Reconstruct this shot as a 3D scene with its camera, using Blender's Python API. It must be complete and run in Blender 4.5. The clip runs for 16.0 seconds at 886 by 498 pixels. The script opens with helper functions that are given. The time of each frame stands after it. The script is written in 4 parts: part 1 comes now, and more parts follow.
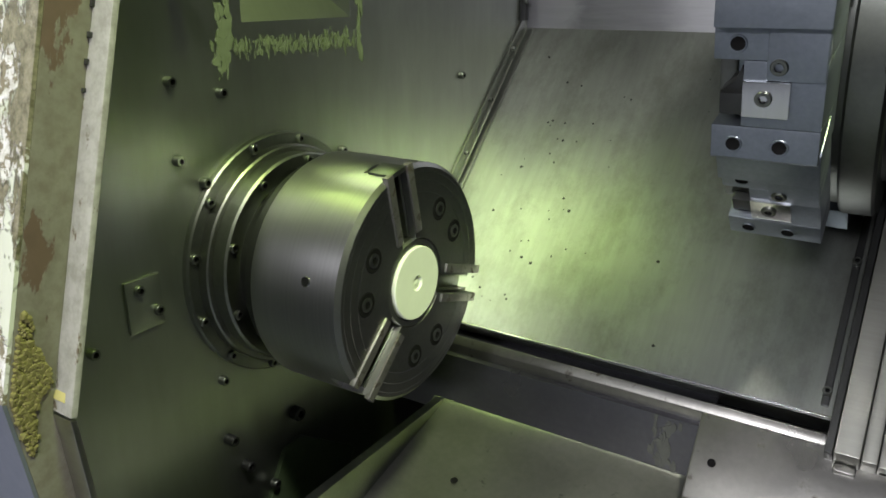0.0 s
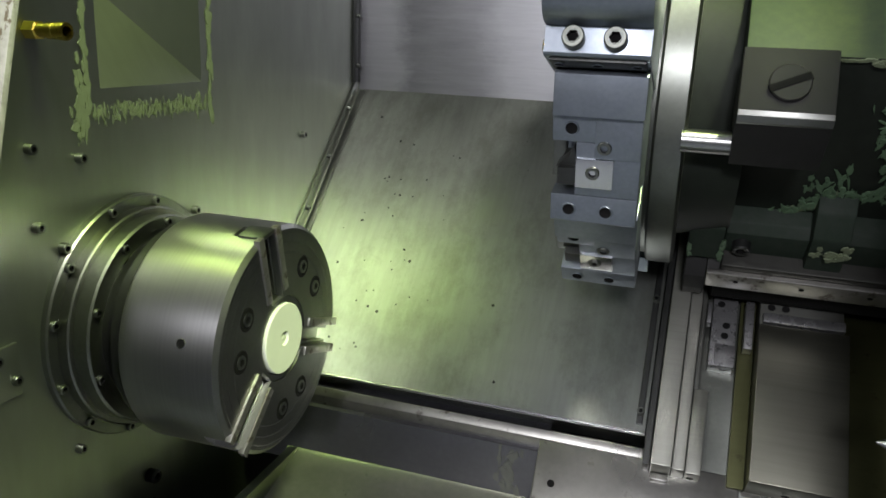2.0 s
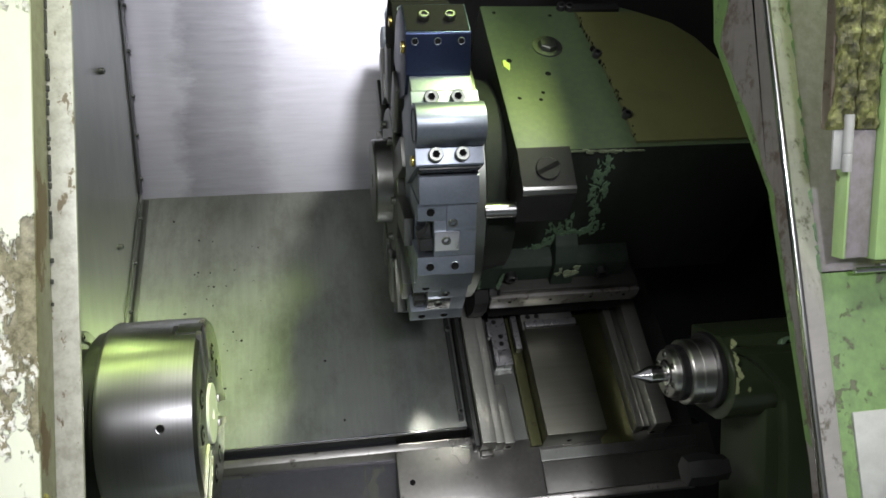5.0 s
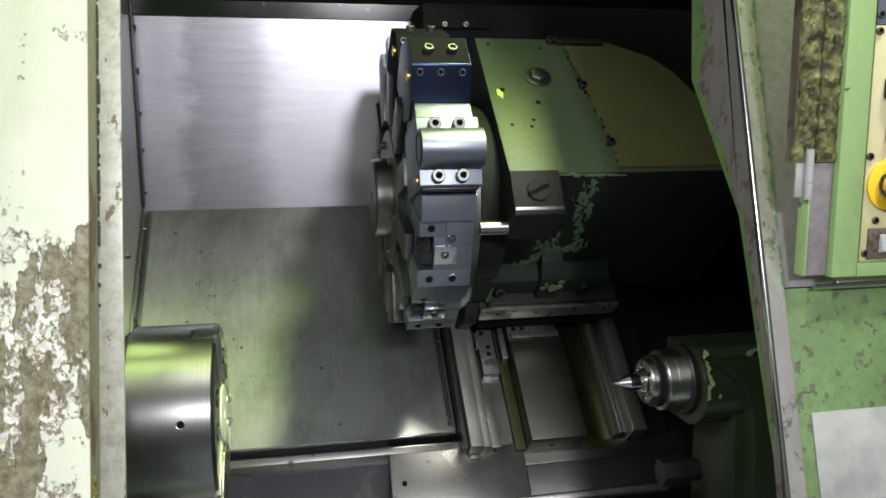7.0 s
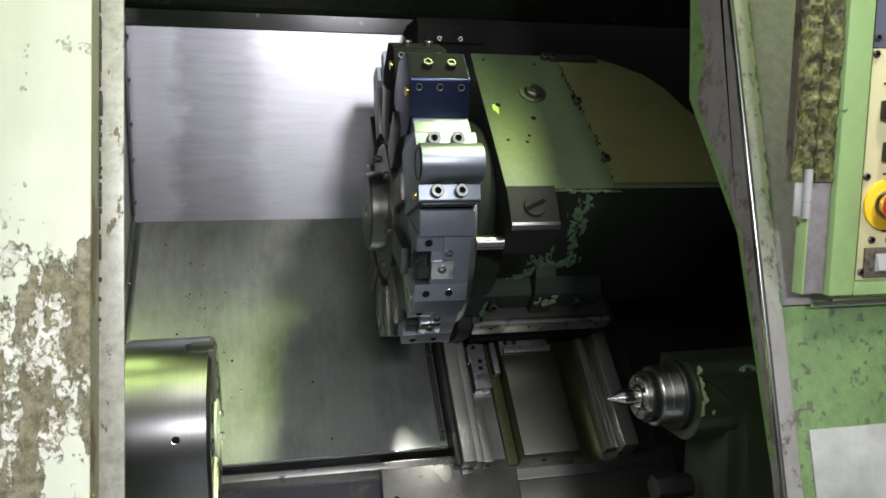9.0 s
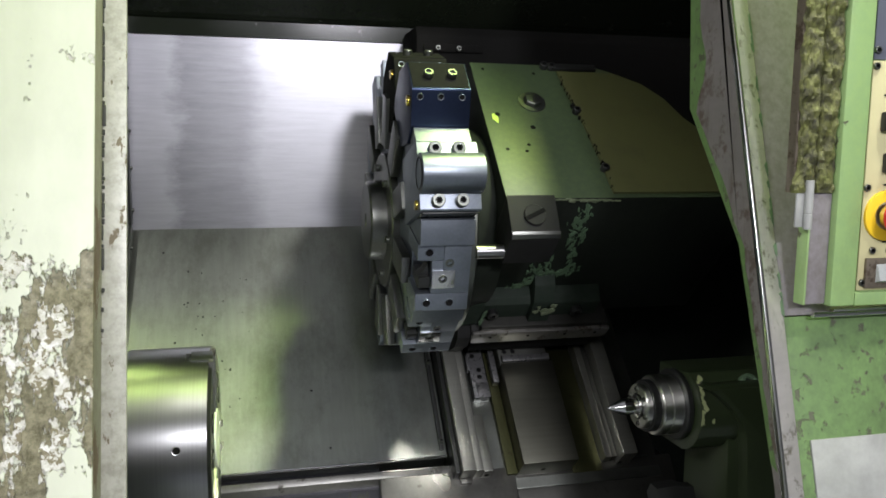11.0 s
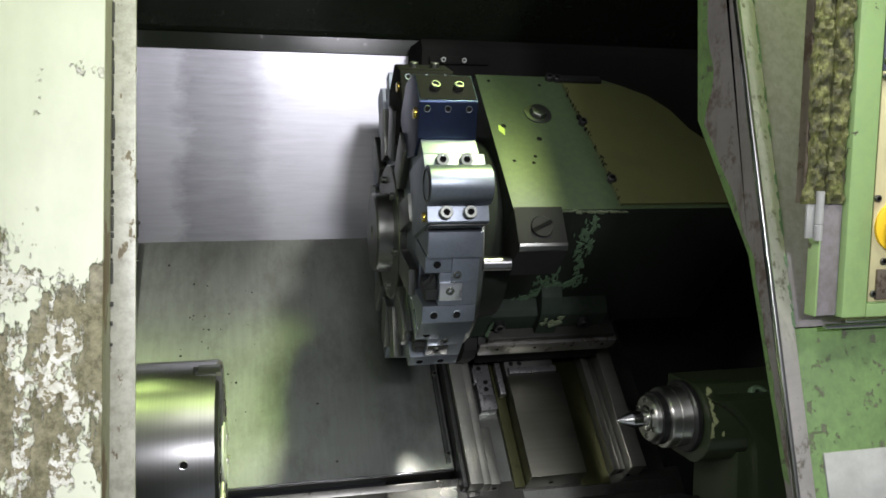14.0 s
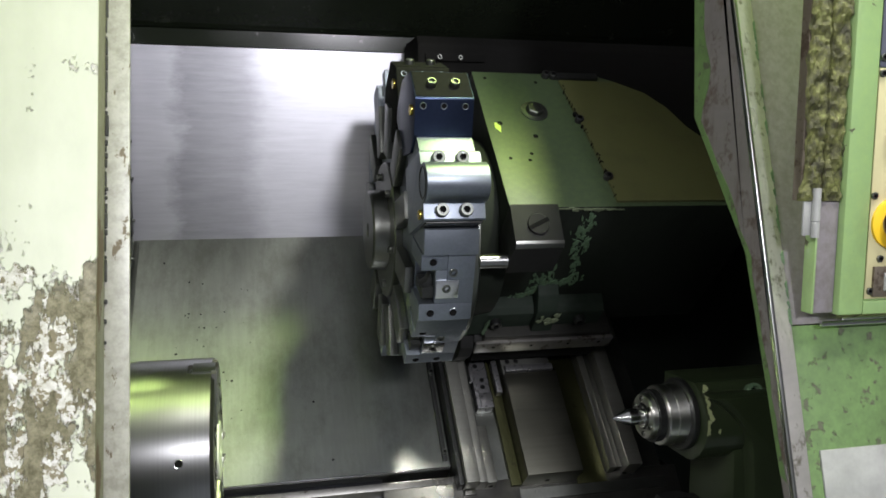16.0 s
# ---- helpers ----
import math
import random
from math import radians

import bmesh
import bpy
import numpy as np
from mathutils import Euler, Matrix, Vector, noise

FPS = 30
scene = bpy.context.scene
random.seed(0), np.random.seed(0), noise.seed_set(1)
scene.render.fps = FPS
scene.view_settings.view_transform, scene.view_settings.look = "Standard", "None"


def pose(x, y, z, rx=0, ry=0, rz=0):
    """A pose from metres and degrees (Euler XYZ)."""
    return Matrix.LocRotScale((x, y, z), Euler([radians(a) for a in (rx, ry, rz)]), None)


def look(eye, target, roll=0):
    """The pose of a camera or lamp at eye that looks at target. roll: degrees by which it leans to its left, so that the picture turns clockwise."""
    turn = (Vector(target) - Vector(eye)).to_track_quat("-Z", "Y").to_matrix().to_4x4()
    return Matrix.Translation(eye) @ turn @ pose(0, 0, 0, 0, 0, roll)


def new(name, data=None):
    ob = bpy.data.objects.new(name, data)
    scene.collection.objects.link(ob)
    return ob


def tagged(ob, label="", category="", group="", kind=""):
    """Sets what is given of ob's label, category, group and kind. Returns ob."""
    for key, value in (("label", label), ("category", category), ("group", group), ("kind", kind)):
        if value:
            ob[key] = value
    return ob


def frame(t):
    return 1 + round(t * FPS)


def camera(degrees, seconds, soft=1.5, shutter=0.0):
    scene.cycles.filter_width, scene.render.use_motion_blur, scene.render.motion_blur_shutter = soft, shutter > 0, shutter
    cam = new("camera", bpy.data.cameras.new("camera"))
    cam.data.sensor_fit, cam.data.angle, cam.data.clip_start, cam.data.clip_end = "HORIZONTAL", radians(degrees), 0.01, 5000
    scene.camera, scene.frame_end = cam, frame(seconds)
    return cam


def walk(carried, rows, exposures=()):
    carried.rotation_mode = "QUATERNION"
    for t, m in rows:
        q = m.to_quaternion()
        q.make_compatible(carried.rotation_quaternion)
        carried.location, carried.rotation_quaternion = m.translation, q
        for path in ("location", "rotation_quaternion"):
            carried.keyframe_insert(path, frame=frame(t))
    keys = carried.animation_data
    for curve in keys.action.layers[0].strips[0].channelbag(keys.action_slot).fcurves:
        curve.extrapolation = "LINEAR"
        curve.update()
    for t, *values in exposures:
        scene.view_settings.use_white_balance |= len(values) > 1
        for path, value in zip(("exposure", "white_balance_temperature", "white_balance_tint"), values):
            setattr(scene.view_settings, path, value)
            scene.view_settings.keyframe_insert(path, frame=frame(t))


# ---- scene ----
cam = camera(59.9, 16.0, soft=1.7)
PATH = [
    (0, (0.587, -1.16, 1.31), (-0.442, 0.431, 0.669), -0.2),
    (0.5, (0.589, -1.158, 1.31), (-0.44, 0.432, 0.668), -0.2),
    (1, (0.592, -1.154, 1.313), (-0.436, 0.437, 0.67), 0.2),
    (1.5, (0.578, -1.188, 1.328), (-0.299, 0.498, 0.705), 1.7),
    (2, (0.561, -1.236, 1.343), (-0.029, 0.599, 0.81), 2.4),
    (2.5, (0.563, -1.291, 1.35), (0.164, 0.614, 0.889), 2.2),
    (3, (0.53, -1.403, 1.368), (0.336, 0.55, 0.986), 0.8),
    (3.5, (0.485, -1.456, 1.386), (0.376, 0.513, 1.051), -0.1),
    (4, (0.442, -1.47, 1.385), (0.406, 0.501, 1.048), -0.7),
    (4.5, (0.391, -1.496, 1.395), (0.463, 0.472, 1.042), -1.5),
    (5, (0.326, -1.52, 1.394), (0.641, 0.424, 1.045), -1.7),
    (7.5, (0.271, -1.595, 1.406), (0.688, 0.338, 1.109), -0.0),
    (8, (0.26, -1.593, 1.407), (0.718, 0.333, 1.118), 0.3),
    (8.5, (0.256, -1.586, 1.407), (0.706, 0.342, 1.124), 0.4),
    (9, (0.256, -1.585, 1.408), (0.695, 0.347, 1.131), 0.3),
    (11.5, (0.243, -1.582, 1.413), (0.7, 0.348, 1.16), 0.4),
    (12, (0.239, -1.582, 1.414), (0.692, 0.35, 1.171), 0.3),
    (12.5, (0.237, -1.585, 1.415), (0.69, 0.349, 1.178), 0.2),
    (13, (0.24, -1.583, 1.414), (0.693, 0.351, 1.181), 0.2),
    (13.5, (0.242, -1.581, 1.412), (0.693, 0.353, 1.182), 0.2),
    (14, (0.241, -1.578, 1.413), (0.691, 0.357, 1.181), 0.2),
    (14.5, (0.241, -1.578, 1.413), (0.692, 0.357, 1.18), 0.1),
    (15, (0.242, -1.579, 1.413), (0.693, 0.355, 1.18), 0.1),
    (15.5, (0.242, -1.578, 1.413), (0.698, 0.355, 1.178), 0.2),
    (16, (0.242, -1.575, 1.412), (0.701, 0.357, 1.175), 0.2),
]
walk(cam, [(t, look(eye, target, roll)) for t, eye, target, roll in PATH],
     [(0.0, -0.03), (2.5, 0.06), (4.0, 0.06), (5.2, 0.02), (7.5, -0.05), (16.0, -0.09)])

# ---- world and light ----
world = bpy.data.worlds.new("world")
scene.world = world
world.use_nodes = True
world.node_tree.nodes["Background"].inputs[0].default_value = (0.55, 0.6, 0.62, 1)
world.node_tree.nodes["Background"].inputs[1].default_value = 0.03


def area_lamp(name, eye, target, sx, sy, power, colour):
    data = bpy.data.lights.new(name, "AREA")
    data.shape, data.size, data.size_y, data.energy, data.color = "RECTANGLE", sx, sy, power, colour
    ob = new(name, data)
    ob.matrix_world = look(eye, target)
    return ob


# daylight from a doorway behind the operator, a high-bay lamp over the aisle, and a yellow-green shop tube
area_lamp("doorway_daylight", (0.82, -4.2, 2.68), (0.4, 0.0, 1.4), 0.34, 0.34, 82, (0.94, 0.93, 1.0))
area_lamp("high_bay_lamp", (1.14, -1.46, 3.12), (0.4, -0.5, 1.3), 0.20, 0.20, 48, (1.0, 0.98, 0.90))
area_lamp("tube_and_fill_row", (0.98, -0.80, 2.95), (0.98, -0.80, 0.0), 0.24, 0.24, 42, (0.75, 1.0, 0.28))
# two neutral fill lights, added to brighten the jamb, ways and door lip
area_lamp("tube_and_fill_row", (-1.7, -2.2, 2.8), (0.6, -0.8, 1.3), 1.6, 0.12, 66, (0.99, 0.96, 1.0))
area_lamp("tube_and_fill_row", (-0.6, -4.2, 2.75), (0.3, -0.9, 1.3), 2.4, 0.25, 28, (0.98, 0.97, 1.0))

# ---- materials ----


def node_material(name):
    m = bpy.data.materials.new(name)
    m.use_nodes = True
    nt = m.node_tree
    return m, nt, nt.nodes["Principled BSDF"]


def link(nt, a, b):
    nt.links.new(a, b)


def coords(nt, scale, turn=(0, 0, 0)):
    tc = nt.nodes.new("ShaderNodeTexCoord")
    mp = nt.nodes.new("ShaderNodeMapping")
    mp.inputs["Scale"].default_value = scale
    mp.inputs["Rotation"].default_value = turn
    link(nt, tc.outputs["Object"], mp.inputs["Vector"])
    return mp.outputs["Vector"]


def noise_at(nt, vec, scale, detail=5.0, rough=0.6):
    n = nt.nodes.new("ShaderNodeTexNoise")
    n.inputs["Scale"].default_value = scale
    n.inputs["Detail"].default_value = detail
    n.inputs["Roughness"].default_value = rough
    link(nt, vec, n.inputs["Vector"])
    return n.outputs["Fac"]


def ramp(nt, fac, stops):
    r = nt.nodes.new("ShaderNodeValToRGB")
    els = r.color_ramp.elements
    while len(els) < len(stops):
        els.new(0.5)
    for e, (p, c) in zip(els, stops):
        e.position, e.color = p, (c if len(c) == 4 else (*c, 1))
    link(nt, fac, r.inputs["Fac"])
    return r.outputs["Color"]


def grey(v):
    return (v, v, v)


def mixed(nt, fac, a, b, mode="MIX"):
    m = nt.nodes.new("ShaderNodeMix")
    m.data_type, m.blend_type = "RGBA", mode
    for sock, v in ((m.inputs["Factor"], fac), (m.inputs["A"], a), (m.inputs["B"], b)):
        if isinstance(v, (int, float)):
            sock.default_value = v
        elif isinstance(v, tuple):
            sock.default_value = (*v[:3], 1)
        else:
            link(nt, v, sock)
    return m.outputs["Result"]


def bump(nt, bsdf, height, strength, distance):
    b = nt.nodes.new("ShaderNodeBump")
    b.inputs["Strength"].default_value = strength
    b.inputs["Distance"].default_value = distance
    link(nt, height, b.inputs["Height"])
    link(nt, b.outputs["Normal"], bsdf.inputs["Normal"])


def smudged(nt, tint, dark, scale, at, amount, centre=None):
    """Dark rubbed smudges, streaked by the scale given."""
    n = noise_at(nt, coords(nt, scale), 1.0, 10, 0.78)
    mask = ramp(nt, n, [(at, grey(0)), (at + 0.16, grey(amount))])
    return mixed(nt, mask, tint, dark)


def metal(name, base, rough, spread=0.12, grain=(1, 1, 1), metallic=1.0, stain=0.5, size=14.0, fine=240.0, relief=0.15, dirt=(0.03, 0.032, 0.022), dirt_at=0.62, smudge=None, aniso=0.0):
    """Bare steel with cloudy wear, a fine directed grain and oily dirt."""
    m, nt, b = node_material(name)
    vec = coords(nt, grain)
    cloud = noise_at(nt, coords(nt, (1, 1, 1)), size, 6, 0.62)
    hair = noise_at(nt, vec, fine, 3, 0.6)
    big = noise_at(nt, coords(nt, (1, 1, 1)), size * 0.35, 4, 0.55)
    tint = mixed(nt, cloud, tuple(c * (1 - stain * 0.55) for c in base), tuple(min(1, c * (1 + stain * 0.35)) for c in base))
    tint = mixed(nt, ramp(nt, hair, [(0.3, grey(0.0)), (0.75, grey(0.35))]), tint, tuple(c * 0.6 for c in base))
    spots = ramp(nt, noise_at(nt, coords(nt, (1, 1, 1)), size * 3.1, 8, 0.72), [(dirt_at, grey(0)), (dirt_at + 0.09, grey(0.8))])
    tint = mixed(nt, spots, tint, dirt)
    if smudge:
        tint = smudged(nt, tint, *smudge)
    link(nt, tint, b.inputs["Base Color"])
    r = ramp(nt, big, [(0.3, grey(max(0.05, rough - spread))), (0.72, grey(min(1, rough + spread)))])
    link(nt, mixed(nt, spots, r, grey(0.75)), b.inputs["Roughness"])
    b.inputs["Metallic"].default_value = metallic
    if aniso:
        tan = nt.nodes.new("ShaderNodeTangent")
        tan.direction_type, tan.axis = "RADIAL", "X"
        link(nt, tan.outputs[0], b.inputs["Tangent"])
        b.inputs["Anisotropic"].default_value, b.inputs["Anisotropic Rotation"].default_value = aniso, 0.25
    if relief:
        bump(nt, b, mixed(nt, 0.5, hair, cloud), relief, 0.0008)
    return m


def paint(name, base, rough, under, chip_at=0.62, chip_size=9.0, dirt=(0.03, 0.03, 0.02), dirt_amount=0.5, relief=0.4, blotch=0.35, stretch=(1, 1, 1), under_metal=0.0, speck=(0.1, 0.1, 0.06), gloss=0.5):
    """Old machine enamel: blotchy, chipped down to what lies under it, with grime."""
    m, nt, b = node_material(name)
    v1 = coords(nt, (1, 1, 1))
    blot = noise_at(nt, v1, 5.5, 6, 0.6)
    fine = noise_at(nt, v1, 95, 5, 0.7)
    body = mixed(nt, blot, tuple(c * (1 - blotch) for c in base), tuple(min(1, c * (1 + blotch * 0.6)) for c in base))
    body = mixed(nt, ramp(nt, fine, [(0.35, grey(0.45)), (0.6, grey(0.0))]), body, speck)
    chips = noise_at(nt, coords(nt, stretch), chip_size, 9, 0.68)
    mask = ramp(nt, chips, [(chip_at, grey(0)), (chip_at + 0.012, grey(1))])
    under_c = mixed(nt, noise_at(nt, v1, 40, 6, 0.7), tuple(c * 0.6 for c in under), tuple(min(1, c * 1.3) for c in under))
    col = mixed(nt, mask, body, under_c)
    grime = ramp(nt, noise_at(nt, coords(nt, (1.0, 1.0, 0.45)), 11, 8, 0.7), [(0.52, grey(0)), (0.78, grey(dirt_amount))])
    col = mixed(nt, grime, col, dirt)
    link(nt, col, b.inputs["Base Color"])
    link(nt, mixed(nt, mask, grey(rough), grey(0.6)), b.inputs["Roughness"])
    b.inputs["Specular IOR Level"].default_value = gloss
    if under_metal:
        link(nt, mixed(nt, mask, grey(0), grey(under_metal)), b.inputs["Metallic"])
    h = mixed(nt, mask, mixed(nt, 0.25, grey(1.0), fine), mixed(nt, 0.5, grey(0.0), fine))
    bump(nt, b, h, relief, 0.0012)
    return m


def plain(name, base, rough, metallic=0.0, vary=0.25, size=60.0):
    m, nt, b = node_material(name)
    n = noise_at(nt, coords(nt, (1, 1, 1)), size, 5, 0.65)
    link(nt, mixed(nt, n, tuple(c * (1 - vary) for c in base), tuple(min(1, c * (1 + vary)) for c in base)), b.inputs["Base Color"])
    link(nt, ramp(nt, n, [(0.3, grey(max(0.03, rough - 0.1))), (0.75, grey(min(1, rough + 0.12)))]), b.inputs["Roughness"])
    b.inputs["Metallic"].default_value = metallic
    return m


SHEET = metal("sheet_steel_back", (0.45, 0.45, 0.48), 0.40, 0.1, (3, 1, 40), 1, 0.25, 6.0, 3.2, 0.03, dirt_at=0.76, smudge=((0.20, 0.205, 0.22), (4, 1, 16), 0.56, 0.30))


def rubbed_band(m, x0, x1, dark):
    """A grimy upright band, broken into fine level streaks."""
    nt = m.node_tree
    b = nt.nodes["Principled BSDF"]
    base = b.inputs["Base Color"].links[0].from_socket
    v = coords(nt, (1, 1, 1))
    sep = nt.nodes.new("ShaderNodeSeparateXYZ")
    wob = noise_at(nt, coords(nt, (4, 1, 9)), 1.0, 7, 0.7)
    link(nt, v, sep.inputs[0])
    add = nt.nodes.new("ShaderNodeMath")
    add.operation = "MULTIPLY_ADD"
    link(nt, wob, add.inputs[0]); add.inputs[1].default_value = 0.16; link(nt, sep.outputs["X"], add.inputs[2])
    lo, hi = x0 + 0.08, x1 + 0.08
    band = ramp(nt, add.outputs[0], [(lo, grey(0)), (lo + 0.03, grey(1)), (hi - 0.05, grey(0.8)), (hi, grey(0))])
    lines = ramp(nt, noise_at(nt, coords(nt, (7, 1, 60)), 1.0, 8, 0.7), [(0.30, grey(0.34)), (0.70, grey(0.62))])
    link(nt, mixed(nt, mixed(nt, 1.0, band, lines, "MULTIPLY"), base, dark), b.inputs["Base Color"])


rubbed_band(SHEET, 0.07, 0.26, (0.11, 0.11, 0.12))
BEDSHEET = metal("sheet_steel_bed", (0.38, 0.40, 0.37), 0.36, 0.09, (36, 3, 1), 1, 0.5, 8.0, 3.0, 0.04, dirt_at=0.71, smudge=((0.15, 0.16, 0.13), (11, 6, 1), 0.48, 0.44))
WALLSHEET = metal("sheet_steel_wall", (0.33, 0.35, 0.31), 0.39, 0.07, (1, 9, 2), 1, 0.45, 5.0, 4.0, 0.03, dirt_at=0.74)
TURNED = metal("turned_steel", (0.42, 0.42, 0.42), 0.35, 0.03, (300, 1, 1), 1, 0.2, 7.0, 1.5, 0.02, dirt_at=0.82, aniso=0.65)
FACED = metal("faced_steel", (0.20, 0.205, 0.19), 0.36, 0.08, (1, 1, 1), 1, 0.5, 24.0, 300, 0.08, dirt_at=0.68)
OILSTEEL = metal("oily_steel", (0.20, 0.21, 0.19), 0.38, 0.1, (1, 1, 1), 1, 0.5, 22.0, 200, 0.08, dirt_at=0.66)
BLACKSTEEL = metal("blackened_steel", (0.055, 0.057, 0.055), 0.42, 0.1, (1, 1, 1), 0.8, 0.5, 24.0, 200, 0.1)
HOLDER = metal("holder_steel", (0.27, 0.30, 0.345), 0.43, 0.08, (1, 1, 1), 1, 0.35, 26.0, 260, 0.06, dirt_at=0.72)
BLUED = metal("blued_steel", (0.030, 0.042, 0.085), 0.36, 0.06, (1, 1, 1), 0.9, 0.3, 26.0, 260, 0.05, dirt_at=0.75)
BRIGHT = metal("bright_steel", (0.68, 0.68, 0.68), 0.2, 0.05, (200, 1, 1), 1, 0.2, 12.0, 2.0, 0.03, dirt_at=0.85)
QUILL = metal("quill_steel", (0.74, 0.74, 0.70), 0.36, 0.03, (300, 1, 1), 1, 0.2, 7.0, 1.5, 0.02, dirt_at=0.85, aniso=0.85)
GROUND = metal("ground_way_steel", (0.38, 0.383, 0.34), 0.36, 0.08, (1, 60, 1), 0.9, 0.4, 14.0, 6.0, 0.05, dirt_at=0.68)
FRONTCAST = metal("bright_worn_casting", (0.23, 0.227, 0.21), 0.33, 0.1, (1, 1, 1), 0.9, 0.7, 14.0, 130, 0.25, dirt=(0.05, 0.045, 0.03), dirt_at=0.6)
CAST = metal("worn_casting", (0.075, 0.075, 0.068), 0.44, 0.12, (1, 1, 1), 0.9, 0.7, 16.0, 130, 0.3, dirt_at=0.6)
STEEL_TRIM = metal("trim_steel", (0.58, 0.57, 0.54), 0.3, 0.1, (2, 2, 30), 1, 0.5, 9.0, 6.0, 0.06, dirt=(0.10, 0.085, 0.05), dirt_at=0.6)
SLOPE = metal("scuffed_bright_trim", (0.50, 0.48, 0.47), 0.34, 0.1, (2, 2, 20), 0.5, 0.8, 14.0, 6.0, 0.12, dirt=(0.09, 0.085, 0.05), dirt_at=0.55, smudge=((0.10, 0.12, 0.06), (18, 18, 6), 0.55, 0.45))
MIDGREEN = plain("dull_green_paint", (0.075, 0.125, 0.070), 0.55, vary=0.5, size=120)
RUSTY = metal("rusty_steel", (0.20, 0.17, 0.13), 0.55, 0.12, (1, 1, 1), 0.7, 0.6, 15.0, 150, 0.3, dirt=(0.06, 0.04, 0.025), dirt_at=0.52)
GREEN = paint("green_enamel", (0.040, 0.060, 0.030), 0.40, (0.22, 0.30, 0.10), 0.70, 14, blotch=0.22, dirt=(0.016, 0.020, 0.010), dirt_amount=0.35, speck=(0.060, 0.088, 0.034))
OLIVE = paint("olive_enamel", (0.074, 0.080, 0.028), 0.42, (0.03, 0.03, 0.02), 0.74, 16, blotch=0.25, dirt=(0.03, 0.03, 0.015), speck=(0.07, 0.07, 0.03))
TAILGREEN = paint("deep_green_enamel", (0.020, 0.029, 0.013), 0.36, (0.10, 0.16, 0.05), 0.76, 16, blotch=0.3, dirt=(0.008, 0.010, 0.006), speck=(0.02, 0.03, 0.012), relief=0.25)
FOOTGREEN = paint("grimy_foot_paint", (0.018, 0.027, 0.019), 0.6, (0.07, 0.11, 0.06), 0.68, 22, blotch=0.4, dirt=(0.010, 0.010, 0.008), dirt_amount=0.7, speck=(0.03, 0.035, 0.03), gloss=0.12)
GIBSTEEL = metal("worn_gib_steel", (0.34, 0.33, 0.31), 0.36, 0.1, (30, 1, 1), 0.9, 0.6, 16.0, 5.0, 0.1, dirt=(0.06, 0.04, 0.025), dirt_at=0.56)
BLOCKGREY = plain("dull_block_steel", (0.015, 0.015, 0.0145), 0.62, vary=0.5, size=70)
BLOCKGREY.node_tree.nodes["Principled BSDF"].inputs["Specular IOR Level"].default_value = 0.2
# near-black: grime, plus the shade on undersides and deep inside, in one colour
DARKGREEN = paint("grimy_shaded_paint", (0.016, 0.020, 0.015), 0.55, (0.06, 0.10, 0.04), 0.71, 12, blotch=0.5, dirt=(0.004, 0.004, 0.003), dirt_amount=0.8, speck=(0.01, 0.012, 0.01), gloss=0.2)


def peeling(name):
    """Cream enamel that has come off in sheets low down: white primer round grimy bare metal."""
    m, nt, s = node_material(name)
    v1 = coords(nt, (1, 1, 1))
    sep = nt.nodes.new("ShaderNodeSeparateXYZ")
    link(nt, v1, sep.inputs[0])
    def summed(a, b):
        add = nt.nodes.new("ShaderNodeMath")
        add.operation = "ADD"
        for sock, v in zip(add.inputs, (a, b)):
            if isinstance(v, float):
                sock.default_value = v
            else:
                link(nt, v, sock)
        return add.outputs[0]

    low = ramp(nt, sep.outputs["Z"], [(0.0, grey(0.15)), (0.07, grey(0.12)), (0.13, grey(0.0))])
    rubbed = ramp(nt, summed(sep.outputs["X"], 0.2), [(0.06, grey(0.0)), (0.15, grey(0.09)), (0.225, grey(0.07)), (0.255, grey(0.015)), (0.29, grey(0.0))])

    def raised(n, at, wide, *more):
        for extra in (low,) + more:
            n = summed(n, extra)
        return ramp(nt, n, [(at, grey(0)), (at + wide, grey(1))])

    primer = raised(noise_at(nt, coords(nt, (1, 1, 0.8)), 13, 12, 0.70), 0.620, 0.012)
    bare = raised(noise_at(nt, coords(nt, (1.7, 1, 0.7)), 9, 12, 0.66), 0.682, 0.012, rubbed)
    flecks = raised(noise_at(nt, v1, 120, 6, 0.7), 0.655, 0.02)
    blot = noise_at(nt, coords(nt, (1, 1, 0.5)), 9, 7, 0.65)
    fine = noise_at(nt, v1, 85, 8, 0.8)
    cream = mixed(nt, ramp(nt, blot, [(0.35, grey(0)), (0.65, grey(1))]), (0.42, 0.44, 0.37), (0.53, 0.55, 0.47))
    white = mixed(nt, ramp(nt, fine, [(0.36, grey(0)), (0.60, grey(1))]), (0.30, 0.285, 0.24), (0.62, 0.62, 0.61))
    white = mixed(nt, flecks, white, (0.16, 0.14, 0.09))
    brown = mixed(nt, ramp(nt, fine, [(0.4, grey(0)), (0.66, grey(1))]), (0.065, 0.060, 0.030), (0.24, 0.22, 0.15))
    col = mixed(nt, bare, mixed(nt, primer, cream, white), brown)
    link(nt, col, s.inputs["Base Color"])
    link(nt, mixed(nt, primer, grey(0.4), grey(0.75)), s.inputs["Roughness"])
    h = mixed(nt, bare, mixed(nt, primer, grey(1.0), mixed(nt, 0.5, grey(0.55), fine)), mixed(nt, 0.3, grey(0.0), fine))
    bump(nt, s, h, 1.0, 0.0022)
    return m


